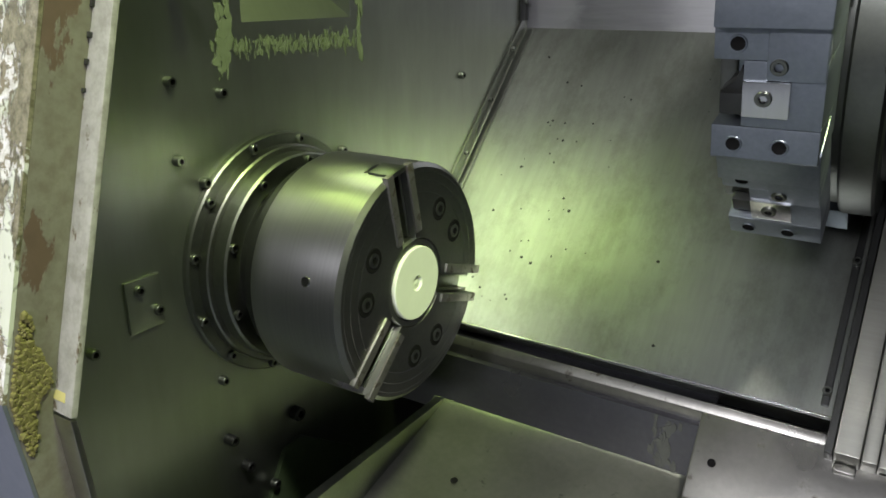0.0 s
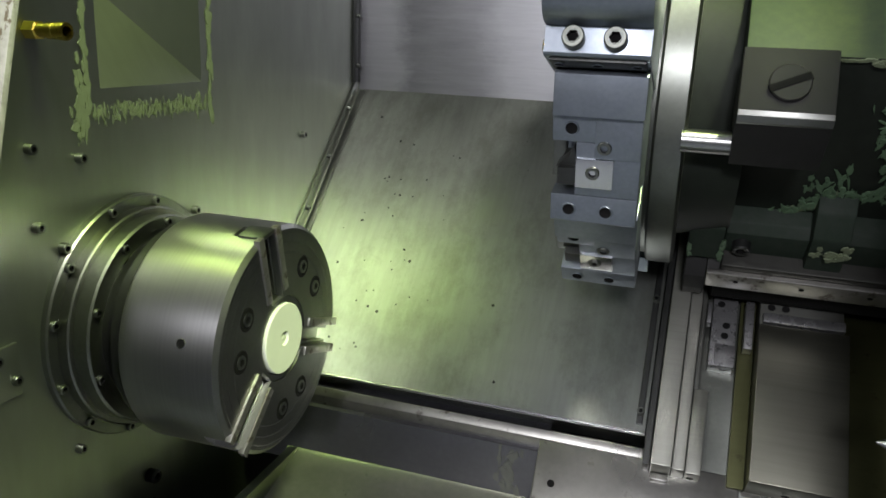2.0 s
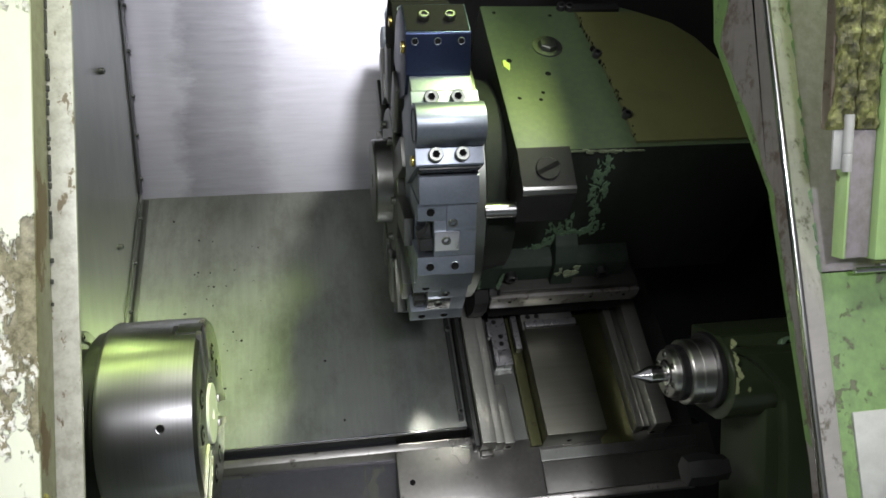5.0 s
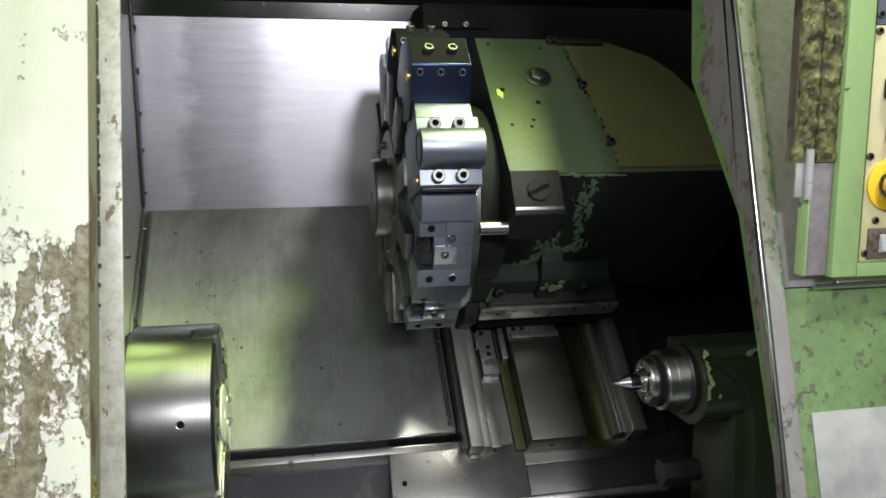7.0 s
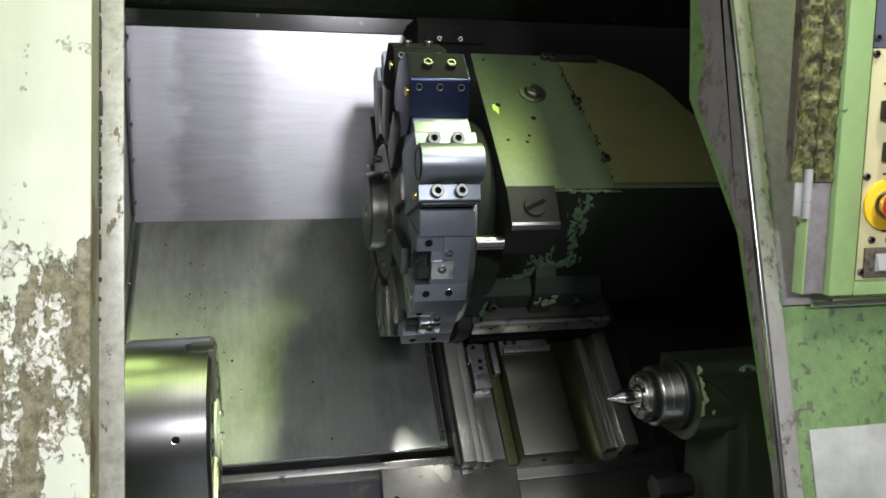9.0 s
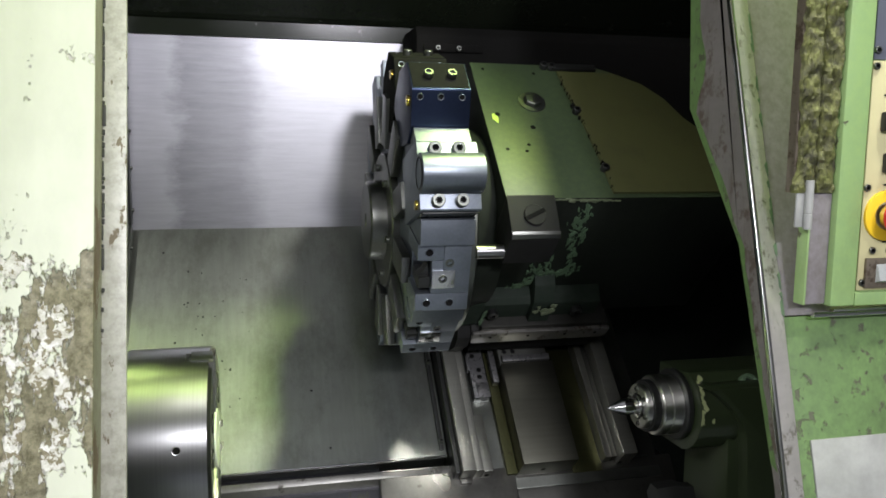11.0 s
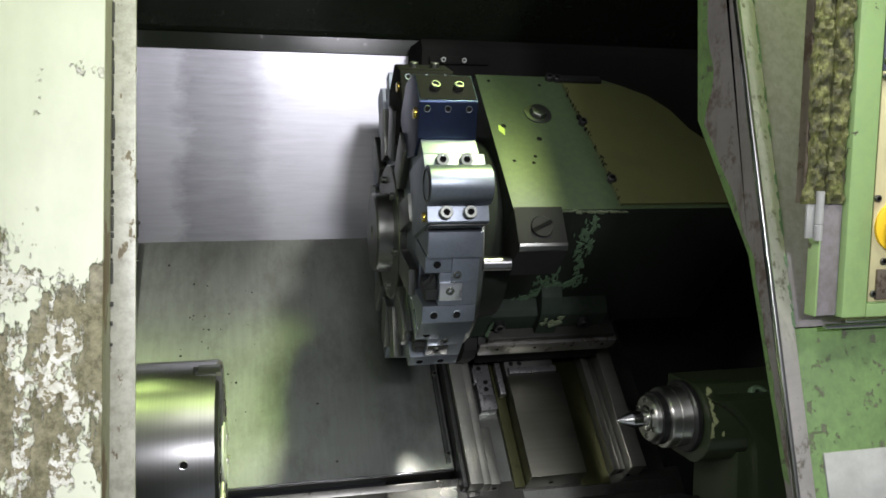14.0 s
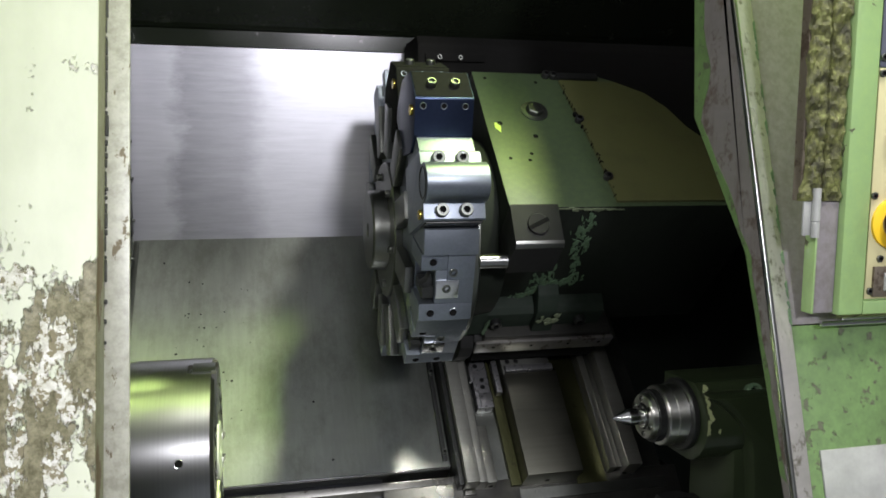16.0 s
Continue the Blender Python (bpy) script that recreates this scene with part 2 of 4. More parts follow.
PEELED = peeling("peeling_cream_enamel")
LIPPAINT = paint("worn_cream_lip", (0.42, 0.41, 0.38), 0.36, (0.12, 0.09, 0.05), 0.615, 70, blotch=0.2, dirt=(0.10, 0.085, 0.05), dirt_amount=0.6, stretch=(1, 1, 0.5), gloss=0.9)
FRONTGREEN = paint("front_green_enamel", (0.115, 0.20, 0.066), 0.42, (0.070, 0.080, 0.045), 0.58, 60, blotch=0.55, dirt=(0.03, 0.035, 0.02), dirt_amount=1.0, relief=0.7, speck=(0.05, 0.08, 0.035))
PENDANT = paint("pendant_green_enamel", (0.26, 0.40, 0.165), 0.4, (0.08, 0.08, 0.045), 0.64, 24, blotch=0.2, dirt=(0.12, 0.13, 0.05), dirt_amount=0.5, speck=(0.3, 0.45, 0.16))
BEIGE = plain("beige_panel_film", (0.50, 0.47, 0.26), 0.5, vary=0.15, size=25)
GREYPANEL = plain("grey_panel_film", (0.10, 0.11, 0.14), 0.4, vary=0.15, size=25)
BRASS = metal("oily_brass", (0.62, 0.46, 0.10), 0.3, 0.08, (1, 1, 1), 1, 0.4, 30.0, 200, 0.05, dirt_at=0.7)
RUBBER = plain("black_rubber", (0.015, 0.015, 0.014), 0.6)
BLACK = plain("black_plastic", (0.012, 0.012, 0.012), 0.45)
# near-black that paints the shade inside holes and recesses
HOLE = plain("hole_shade", (0.006, 0.006, 0.006), 0.85)
HOLE.node_tree.nodes["Principled BSDF"].inputs["Specular IOR Level"].default_value = 0.1
YELLOW = plain("yellow_ring_plastic", (0.75, 0.50, 0.02), 0.45, vary=0.1)
RED = plain("red_button_plastic", (0.60, 0.03, 0.03), 0.35, vary=0.1)
LENS = plain("pale_button_lens", (0.45, 0.48, 0.46), 0.3, vary=0.1)
PLATEWHITE = plain("scuffed_pale_plate", (0.29, 0.30, 0.285), 0.45, vary=0.5, size=26)
CAPDISC = plain("pale_bore_plug", (0.74, 0.79, 0.64), 0.55, vary=0.1, size=30)


def flaking(name):
    m, nt, s = node_material(name)
    v = coords(nt, (1, 1, 1))
    n = noise_at(nt, v, 75, 8, 0.75)
    col = ramp(nt, n, [(0.34, (0.012, 0.012, 0.004)), (0.46, (0.055, 0.058, 0.016)), (0.58, (0.12, 0.13, 0.035)), (0.72, (0.28, 0.32, 0.10))])
    link(nt, col, s.inputs["Base Color"])
    s.inputs["Roughness"].default_value = 0.65
    bump(nt, s, n, 0.8, 0.002)
    return m


FLAKING = flaking("flaking_olive_paint")
CHUTE = metal("oily_chute_steel", (0.28, 0.285, 0.245), 0.44, 0.1, (1, 1, 1), 0.9, 0.7, 12.0, 130, 0.3, dirt_at=0.62)
POCKET = metal("oily_pocket_steel", (0.16, 0.16, 0.18), 0.36, 0.1, (1, 1, 1), 0.9, 0.6, 12.0, 130, 0.2, dirt_at=0.68)
RETURNRUST = paint("rust_stained_return", (0.17, 0.165, 0.13), 0.5, (0.09, 0.06, 0.04), 0.60, 16, blotch=0.4, dirt=(0.06, 0.045, 0.025), dirt_amount=0.7, speck=(0.08, 0.06, 0.04), stretch=(1, 1, 0.4))
PALECHIP = plain("pale_chipped_primer", (0.27, 0.31, 0.15), 0.6, vary=0.35, size=90)
DULLBLACK = plain("near_black_matt", (0.0055, 0.0055, 0.005), 0.85, vary=0.6, size=120)
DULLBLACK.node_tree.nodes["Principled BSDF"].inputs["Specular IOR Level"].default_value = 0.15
JAMBSTEEL = metal("scuffed_jamb_steel", (0.25, 0.235, 0.22), 0.42, 0.1, (1, 3, 20), 0.4, 0.8, 11.0, 5.0, 0.1, dirt=(0.09, 0.065, 0.045), dirt_at=0.53, smudge=((0.10, 0.075, 0.06), (1, 26, 5), 0.50, 0.7))
# darker copy of the ground steel, with the housing's shade in its colour
SHADEWAY = metal("shaded_way_steel", (0.13, 0.133, 0.12), 0.40, 0.1, (1, 40, 1), 0.9, 0.7, 12.0, 6.0, 0.06, dirt_at=0.6)
OLIVEWAY = metal("oily_olive_channel", (0.075, 0.078, 0.034), 0.42, 0.08, (1, 20, 1), 0.85, 0.6, 14.0, 8.0, 0.08, dirt=(0.02, 0.02, 0.01), dirt_at=0.58)
WAYBLOCK = metal("matt_ground_block", (0.21, 0.21, 0.170), 0.37, 0.05, (1, 30, 1), 1, 0.3, 12.0, 6.0, 0.03, dirt_at=0.72)
SPECKLED = metal("oil_spotted_steel", (0.36, 0.36, 0.365), 0.36, 0.1, (1, 1, 1), 0.9, 0.5, 30.0, 160, 0.1, dirt=(0.012, 0.012, 0.012), dirt_at=0.52)
STREAK = plain("dried_coolant", (0.10, 0.105, 0.09), 0.6, vary=0.4, size=200)
SEALANT = plain("old_foam", (0.135, 0.12, 0.038), 0.8, vary=0.6, size=160)
CHIPCREAM = plain("cream_paint_chip", (0.45, 0.40, 0.16), 0.6, vary=0.3)
LIME = plain("pale_green_paint", (0.12, 0.145, 0.085), 0.6, vary=0.35, size=90)
YELLOWTAG = plain("lime_paint_fleck", (0.55, 0.72, 0.12), 0.5, vary=0.15)
CONCRETE = plain("shop_floor", (0.17, 0.18, 0.22), 0.7, vary=0.3, size=6)
SHOPWALL = plain("shop_wall", (0.50, 0.50, 0.52), 0.8, vary=0.1, size=3)
JAMBGREY = paint("worn_grey_enamel", (0.23, 0.215, 0.225), 0.40, (0.12, 0.07, 0.05), 0.66, 12, blotch=0.3, dirt=(0.07, 0.05, 0.035), dirt_amount=0.6, speck=(0.1, 0.09, 0.07), stretch=(1, 1, 0.4))
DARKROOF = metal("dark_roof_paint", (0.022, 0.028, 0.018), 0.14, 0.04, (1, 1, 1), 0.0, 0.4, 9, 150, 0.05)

# ---- mesh helpers ----
SL = pose(0, 0, 1.25, 45, 0, 0)   # bed slant: x along the spindle, y up the slope, z off the bed
SHIFT = -0.003                    # where the cross slide stands, along the slope


def box(bm, x0, x1, y0, y1, z0, z1, bevel=0.0, m=None):
    mat = Matrix.Translation(((x0 + x1) / 2, (y0 + y1) / 2, (z0 + z1) / 2)) @ Matrix.Diagonal((abs(x1 - x0), abs(y1 - y0), abs(z1 - z0), 1))
    if m is not None:
        mat = m @ mat
    r = bmesh.ops.create_cube(bm, size=1, matrix=mat)
    if bevel:
        es = list({e for v in r["verts"] for e in v.link_edges})
        bmesh.ops.bevel(bm, geom=es, offset=bevel, segments=2, affect="EDGES", profile=0.6)
    return bm


def prism(bm, pts, x0, x1, bevel=0.0, m=None, axis="x"):
    """A polygon (two coordinates) drawn out along x (y, z given), y (x, z given) or z (x, y given)."""
    def at(a, b, w):
        v = {"x": (w, a, b), "y": (a, w, b), "z": (a, b, w)}[axis]
        return (m @ Vector(v)) if m is not None else v
    lo = [bm.verts.new(at(a, b, x0)) for a, b in pts]
    hi = [bm.verts.new(at(a, b, x1)) for a, b in pts]
    fs = [bm.faces.new(lo[::-1]), bm.faces.new(hi)]
    n = len(pts)
    for i in range(n):
        fs.append(bm.faces.new((lo[i], lo[(i + 1) % n], hi[(i + 1) % n], hi[i])))
    bmesh.ops.recalc_face_normals(bm, faces=fs)
    if bevel:
        es = list({e for f in fs for e in f.edges})
        bmesh.ops.bevel(bm, geom=es, offset=bevel, segments=2, affect="EDGES", profile=0.6)
    return bm


def lathe(bm, prof, steps=64, m=None, closed=True):
    """Turns a profile of (x, r) about the x axis."""
    rings = []
    for x, r in prof:
        if r < 1e-6:
            v = Vector((x, 0, 0))
            rings.append([bm.verts.new(m @ v if m is not None else v)])
        else:
            ring = []
            for i in range(steps):
                a = 2 * math.pi * i / steps
                v = Vector((x, r * math.cos(a), r * math.sin(a)))
                ring.append(bm.verts.new(m @ v if m is not None else v))
            rings.append(ring)
    fs = []
    for a, b in zip(rings, rings[1:]):
        for i in range(steps):
            j = (i + 1) % steps
            if len(a) == 1 and len(b) == 1:
                continue
            if len(a) == 1:
                fs.append(bm.faces.new((a[0], b[j], b[i])))
            elif len(b) == 1:
                fs.append(bm.faces.new((a[i], a[j], b[0])))
            else:
                fs.append(bm.faces.new((a[i], a[j], b[j], b[i])))
    if closed:
        for ring in (rings[0], rings[-1]):
            if len(ring) > 1:
                fs.append(bm.faces.new(ring))
    bmesh.ops.recalc_face_normals(bm, faces=fs)
    return bm


def smooth(me, angle=24):
    me.polygons.foreach_set("use_smooth", [True] * len(me.polygons))
    me.set_sharp_from_angle(angle=radians(angle))


def mesh_of(name, bm, material):
    me = bpy.data.meshes.new(name)
    bm.to_mesh(me)
    bm.free()
    for mt in material if isinstance(material, (list, tuple)) else [material]:
        me.materials.append(mt)
    smooth(me)
    return me


def part(name, bm, material, parent, label="", m=None):
    ob = new(name, mesh_of(name, bm, material) if isinstance(bm, bmesh.types.BMesh) else bm)
    ob.parent = parent
    if m is not None:
        ob.matrix_basis = m
    if label:
        ob["label"] = label
    return ob


def thing(name, label, category, m=None, group="", kind=""):
    ob = tagged(new(name), label, category, group, kind)
    if m is not None:
        ob.matrix_basis = m
    return ob


def solid(name, bm, material, label, category="", m=None, group="", kind=""):
    ob = tagged(new(name, mesh_of(name, bm, material)), label, category, group, kind)
    if m is not None:
        ob.matrix_basis = m
    return ob


def B():
    return bmesh.new()


def cap_screw_mesh(d, h, material, name="screw"):
    """Socket head screw standing along +z, with a hexagonal recess."""
    bm = B()
    up = pose(0, 0, 0, 0, -90, 0)
    r, s = d / 2, d * 0.27
    lathe(bm, [(-0.001, r), (h - 0.08 * d, r), (h, r * 0.88), (h, s * 1.12)], 20, up, closed=False)
    hexa = [bm.verts.new((s * math.cos(math.pi / 3 * i), s * math.sin(math.pi / 3 * i), h)) for i in range(6)]
    deep = [bm.verts.new((s * math.cos(math.pi / 3 * i), s * math.sin(math.pi / 3 * i), h * 0.45)) for i in range(6)]
    outer = [bm.verts.new((s * 1.13 * math.cos(math.pi / 3 * i), s * 1.13 * math.sin(math.pi / 3 * i), h)) for i in range(6)]
    for i in range(6):
        j = (i + 1) % 6
        bm.faces.new((hexa[i], hexa[j], deep[j], deep[i]))
        bm.faces.new((outer[i], outer[j], hexa[j], hexa[i]))
    dark = bm.faces.new(deep)
    bmesh.ops.recalc_face_normals(bm, faces=bm.faces[:])
    dark.material_index = 1
    for f in bm.faces:
        if abs(f.normal.z) < 0.2 and all(math.hypot(v.co.x, v.co.y) < s * 1.05 for v in f.verts):
            f.material_index = 1
    return mesh_of(name, bm, [material, HOLE])


def hole_mesh(d, name="threaded_hole", rim=None):
    """A countersunk tapped hole: a thin bright rim round a dark dish, opening towards +z."""
    bm = B()
    up = pose(0, 0, 0, 0, -90, 0)
    r = d / 2
    lathe(bm, [(0.0002, r * 1.22), (0.0009, r * 1.12), (0.0008, r * 0.98)], 18, up, closed=False)
    n = len(bm.faces)
    lathe(bm, [(0.0008, r * 0.98), (0.0004, r * 0.8), (0.0003, 0)], 18, up, closed=False)
    bm.faces.ensure_lookup_table()
    for f in bm.faces[n:]:
        f.material_index = 1
    return mesh_of(name, bm, [rim or HOLDER, HOLE])


def disc_hole(d, name="hole"):
    """A drilled dark hole seen as a low dark dish proud by a hair."""
    bm = B()
    lathe(bm, [(0.0005, d / 2), (0.0007, d * 0.42), (0.0003, 0)], 16, pose(0, 0, 0, 0, -90, 0), closed=False)
    return mesh_of(name, bm, HOLE)


CAP12 = cap_screw_mesh(0.0175, 0.010, OILSTEEL)
CAP10 = cap_screw_mesh(0.014, 0.008, BLACKSTEEL)
CAP8 = cap_screw_mesh(0.012, 0.007, OILSTEEL)
CAP6 = cap_screw_mesh(0.0095, 0.006, OILSTEEL)
HOLE10 = hole_mesh(0.0105)
HOLE7 = hole_mesh(0.0075)
DARK8 = disc_hole(0.009)
DARK5 = disc_hole(0.006)
FACE_X = pose(0, 0, 0, 0, 90, 0)       # turns +z to +x
FACE_DOWN = pose(0, 0, 0, 90, 0, 0)    # turns +z to -y

# ---- the shop round the machine ----
bm = B(); box(bm, -5, 6, -6, 3, -0.1, 0.0)
solid("floor", bm, CONCRETE, "grey concrete workshop floor", kind="structure")
bm = B(); box(bm, -5, 6, -6, 3, 4.6, 4.7)
solid("ceiling", bm, SHOPWALL, "plain workshop ceiling", kind="structure")
for nm, q in (("wall_south", (-5, 6, -6.1, -6, 0, 4.6)), ("wall_north", (-5, 6, 3, 3.1, 0, 4.6)), ("wall_west", (-5.1, -5, -6, 3, 0, 4.6)), ("wall_east", (6, 6.1, -6, 3, 0, 4.6))):
    bm = B(); box(bm, *q)
    solid(nm, bm, SHOPWALL, "plain pale workshop wall", kind="structure")

# ---- sheet metal lining of the working space ----
RY0, RY1, RZ0, RZ1 = -0.612, -0.447, 1.280, 1.62   # recess in the headstock wall
head_wall = thing("wall_headstock", "oily sheet steel headstock wall with bolt heads", "wall", kind="structure")
bm = B()
rim = [(RY0, RZ0), (RY1, RZ0), (RY1, RZ1), (RY0, RZ1)]
out = [(-0.90, 0.40), (0.0, 0.40), (0.0, 2.0), (-0.90, 2.0)]
loops = [[bm.verts.new((x, y, z)) for y, z in ring] for x in (0.0, -0.02) for ring in (out, rim)]
for i in range(4):
    j = (i + 1) % 4
    for a, b in ((0, 1), (2, 3), (0, 2), (1, 3)):
        bm.faces.new((loops[a][i], loops[a][j], loops[b][j], loops[b][i]))
bmesh.ops.recalc_face_normals(bm, faces=bm.faces[:])
part("wall_sheet", bm, WALLSHEET, head_wall)
bm = B()
v = [bm.verts.new(c) for c in ((0, RY0, RZ0), (0, RY1, RZ0), (0, RY1, RZ1), (0, RY0, RZ1))]
w = [bm.verts.new(c) for c in ((-0.085, RY0, RZ0 + 0.10), (-0.06, RY1 - 0.10, RZ0 + 0.10), (-0.06, RY1 - 0.10, RZ1), (-0.085, RY0, RZ1))]
for i in range(4):
    bm.faces.new((v[i], v[(i + 1) % 4], w[(i + 1) % 4], w[i]))
bm.faces.new(w)
bmesh.ops.recalc_face_normals(bm, faces=bm.faces[:])
part("recess_lining", bm, WALLSHEET, head_wall, "sloping sheet steel pocket lining")
bm = B()
lathe(bm, [(-0.06, 0.03), (-0.005, 0.03), (0.0, 0.024), (0.0, 0.016), (-0.05, 0.014)], 28, pose(0, -0.585, 1.545), closed=False)
part("nozzle", bm, OILSTEEL, head_wall, "round steel nozzle in the pocket")
for y, z in ((-0.706, 1.232), (-0.648, 1.216), (-0.706, 1.160), (-0.678, 1.134), (-0.474, 1.131), (-0.766, 1.052), (-0.748, 1.027), (-0.818, 1.010), (-0.681, 0.922), (-0.681, 0.851), (-0.662, 0.808), (-0.206, 1.193), (-0.209, 1.474)):
    big = (y, z) in ((-0.681, 0.851), (-0.662, 0.808))
    part("bolt", CAP10 if big else CAP8, None, head_wall, m=pose(0.0, y, z) @ FACE_X @ Matrix.Diagonal((0.85, 0.85, 1.5 if big else 1.1, 1)))
part("bolt", CAP10, None, head_wall, m=pose(0.0, -0.580, 0.833) @ FACE_X @ Matrix.Diagonal((1.2, 1.2, 1.4, 1)))
bm = B(); box(bm, 0, 0.0035, -0.779, -0.742, 1.012, 1.062, 0.001)
part("backing_plate", bm, WALLSHEET, head_wall)
bm = B(); prism(bm, [(-0.660, 0.700), (-0.604, 0.795), (-0.575, 0.800), (-0.482, 0.735), (-0.520, 0.62), (-0.660, 0.60)], 0, 0.006, 0.001)
part("cover_plate", bm, GREEN, head_wall, "small green painted plate")
for y, z in ((-0.627, 0.764), (-0.517, 0.684)):
    part("bolt", CAP8, None, head_wall, m=pose(0.006, y, z) @ FACE_X)
# pale paint left where a seal was pulled off round the pocket
rng = random.Random(4)


def streak(y, z, w, h):
    pts = []
    for i in range(10):
        a = 2 * math.pi * i / 10
        q = rng.uniform(0.5, 1.25)
        pts.append((y + w * q * math.cos(a), z + h * q * math.sin(a)))
    bm = B(); prism(bm, pts, 0, rng.uniform(0.0004, 0.0009))
    part("paint_streak", bm, LIME, head_wall, "streak of pale green paint")


for i in range(64):
    streak(-0.431 + rng.gauss(0, 0.0018), 1.235 + 0.385 * i / 63 + rng.gauss(0, 0.003), rng.uniform(0.002, 0.0045), rng.uniform(0.006, 0.012))
for i in range(30):
    streak(-0.638 + rng.gauss(0, 0.003), 1.245 + abs(rng.gauss(0, 0.03)), rng.uniform(0.002, 0.006), rng.uniform(0.004, 0.009))
for i in range(330):
    f = rng.random()
    streak(-0.625 + 0.185 * f, 1.2555 + rng.gauss(0, 0.0045), rng.uniform(0.0004, 0.0014), rng.uniform(0.001, 0.0055))
for i in range(70):
    streak(-0.640 + rng.gauss(0, 0.0045), 1.252 + rng.gauss(0, 0.010), rng.uniform(0.0006, 0.002), rng.uniform(0.002, 0.008))

for i in range(60):
    streak(-0.629 + rng.gauss(0, 0.0018), 1.262 + 0.355 * i / 59 + rng.gauss(0, 0.003), rng.uniform(0.002, 0.005), rng.uniform(0.006, 0.012))
# brass coolant fitting beside the pocket
FIT = pose(0, -0.692, 1.334)
bm = B()
lathe(bm, [(0.0, 0.0085), (0.012, 0.0085), (0.013, 0.0075)], 6, FIT)
lathe(bm, [(0.013, 0.0062), (0.022, 0.0062), (0.023, 0.0072), (0.030, 0.0072), (0.031, 0.0062)], 24, FIT, closed=False)
lathe(bm, [(0.0305, 0.0072), (0.040, 0.0080), (0.042, 0.0075), (0.042, 0.0052), (0.032, 0.0045), (0.032, 0.0)], 24, FIT, closed=False)
fitting = part("coolant_fitting", bm, BRASS, head_wall, "oily brass coolant fitting")
bm = B(); lathe(bm, [(0.0325, 0.0046), (0.033, 0.0)], 16, FIT, closed=False)
part("bore", bm, HOLE, fitting)

back = thing("wall_back", "bright brushed sheet steel splash panel, stained", "panel", kind="structure")
bm = B(); box(bm, 0.0, 1.3, 0.0, 0.012, 1.245, 1.622)
part("splash_sheet", bm, SHEET, back)
# dark strip stands in for the roof's shade on the sheet's top
bm = B(); box(bm, 0.0, 1.3, -0.006, 0.012, 1.6225, 1.652)
part("top_shade_strip", bm, DARKROOF, back)
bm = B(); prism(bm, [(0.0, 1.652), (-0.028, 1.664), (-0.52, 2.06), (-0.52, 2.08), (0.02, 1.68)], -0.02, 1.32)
# unseen piece on the right, added to keep the overhead lamp off the housing
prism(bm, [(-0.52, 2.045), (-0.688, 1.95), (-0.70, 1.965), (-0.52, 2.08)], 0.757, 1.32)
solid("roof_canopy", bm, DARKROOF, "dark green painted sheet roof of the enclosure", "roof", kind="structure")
# near-black panels: the deep shade inside the machine is put into their colour
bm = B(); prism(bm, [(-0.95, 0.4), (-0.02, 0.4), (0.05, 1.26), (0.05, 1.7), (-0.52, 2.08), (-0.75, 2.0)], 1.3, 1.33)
solid("wall_tailstock_end", bm, DARKGREEN, "grimy end wall of the enclosure, deep shade in its colour", kind="structure")
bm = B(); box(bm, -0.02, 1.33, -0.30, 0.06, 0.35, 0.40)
solid("bed_floor", bm, DARKGREEN, "oily floor under the bed, deep shade in its colour", kind="structure")
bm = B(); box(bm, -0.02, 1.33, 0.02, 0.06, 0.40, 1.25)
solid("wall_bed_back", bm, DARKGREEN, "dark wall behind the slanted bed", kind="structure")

# corner sealing strips with small screws
seal = thing("corner_strip", "thin steel corner strip with small screws", "strip", kind="structure")
bm = B(); box(bm, 0.0, 0.004, -0.030, -0.014, 1.262, 1.645, 0.001); box(bm, 0.0, 0.003, -0.012, -0.002, 1.262, 1.645, 0.001)
part("upright_strip", bm, BLACKSTEEL, seal)
bm = B(); box(bm, 0.0, 0.004, -0.50, -0.006, 0.012, 0.026, 0.001, SL); box(bm, 0.004, 0.014, -0.50, -0.006, 0.0, 0.004, 0.001, SL)
part("slanted_strip", bm, OILSTEEL, seal)
for z in (1.29, 1.37, 1.44, 1.52, 1.60):
    part("screw", CAP6, None, seal, m=pose(0.003, -0.016, z) @ FACE_X @ Matrix.Diagonal((0.7, 0.7, 0.9, 1)))
for s in (0.06, 0.16, 0.26, 0.36, 0.46):
    part("screw", CAP6, None, seal, m=SL @ pose(0.004, -s, 0.019) @ FACE_X @ Matrix.Diagonal((0.7, 0.7, 0.9, 1)))

# ---- slanted bed cover ----
bed = thing("bed_cover", "slanted brushed steel bed cover, scratched and oily", "cover", SL)
bm = B(); box(bm, 0.0, 0.545, -0.508, 0.0, -0.006, 0.0)
part("cover_sheet", bm, BEDSHEET, bed)
bm = B(); box(bm, 0.0, 0.545, -0.5108, -0.5082, -0.048, -0.0042, 0.0006)
part("fold_face", bm, OILSTEEL, bed)
bm = B(); box(bm, 0.0, 0.545, -0.5106, -0.508, -0.004, 0.0010, 0.0008)
part("folded_edge", bm, BRIGHT, bed, "bright worn folded edge")
bm = B(); box(bm, 0.533, 0.541, -0.50, -0.02, 0.0, 0.006, 0.0015)
part("edge_strip", bm, BLACKSTEEL, bed)
for s in (0.485, 0.33, 0.18):
    part("screw", CAP6, None, bed, m=pose(0.537, -s, 0.006))
rng = random.Random(11)
for i in range(46):   # burnt-on chips
    x = 0.13 + rng.gauss(0, 0.035); s = rng.uniform(0.10, 0.47)
    if rng.random() < 0.3:
        x, s = rng.uniform(0.05, 0.35), rng.uniform(0.05, 0.48)
    r = rng.uniform(0.0008, 0.0026)
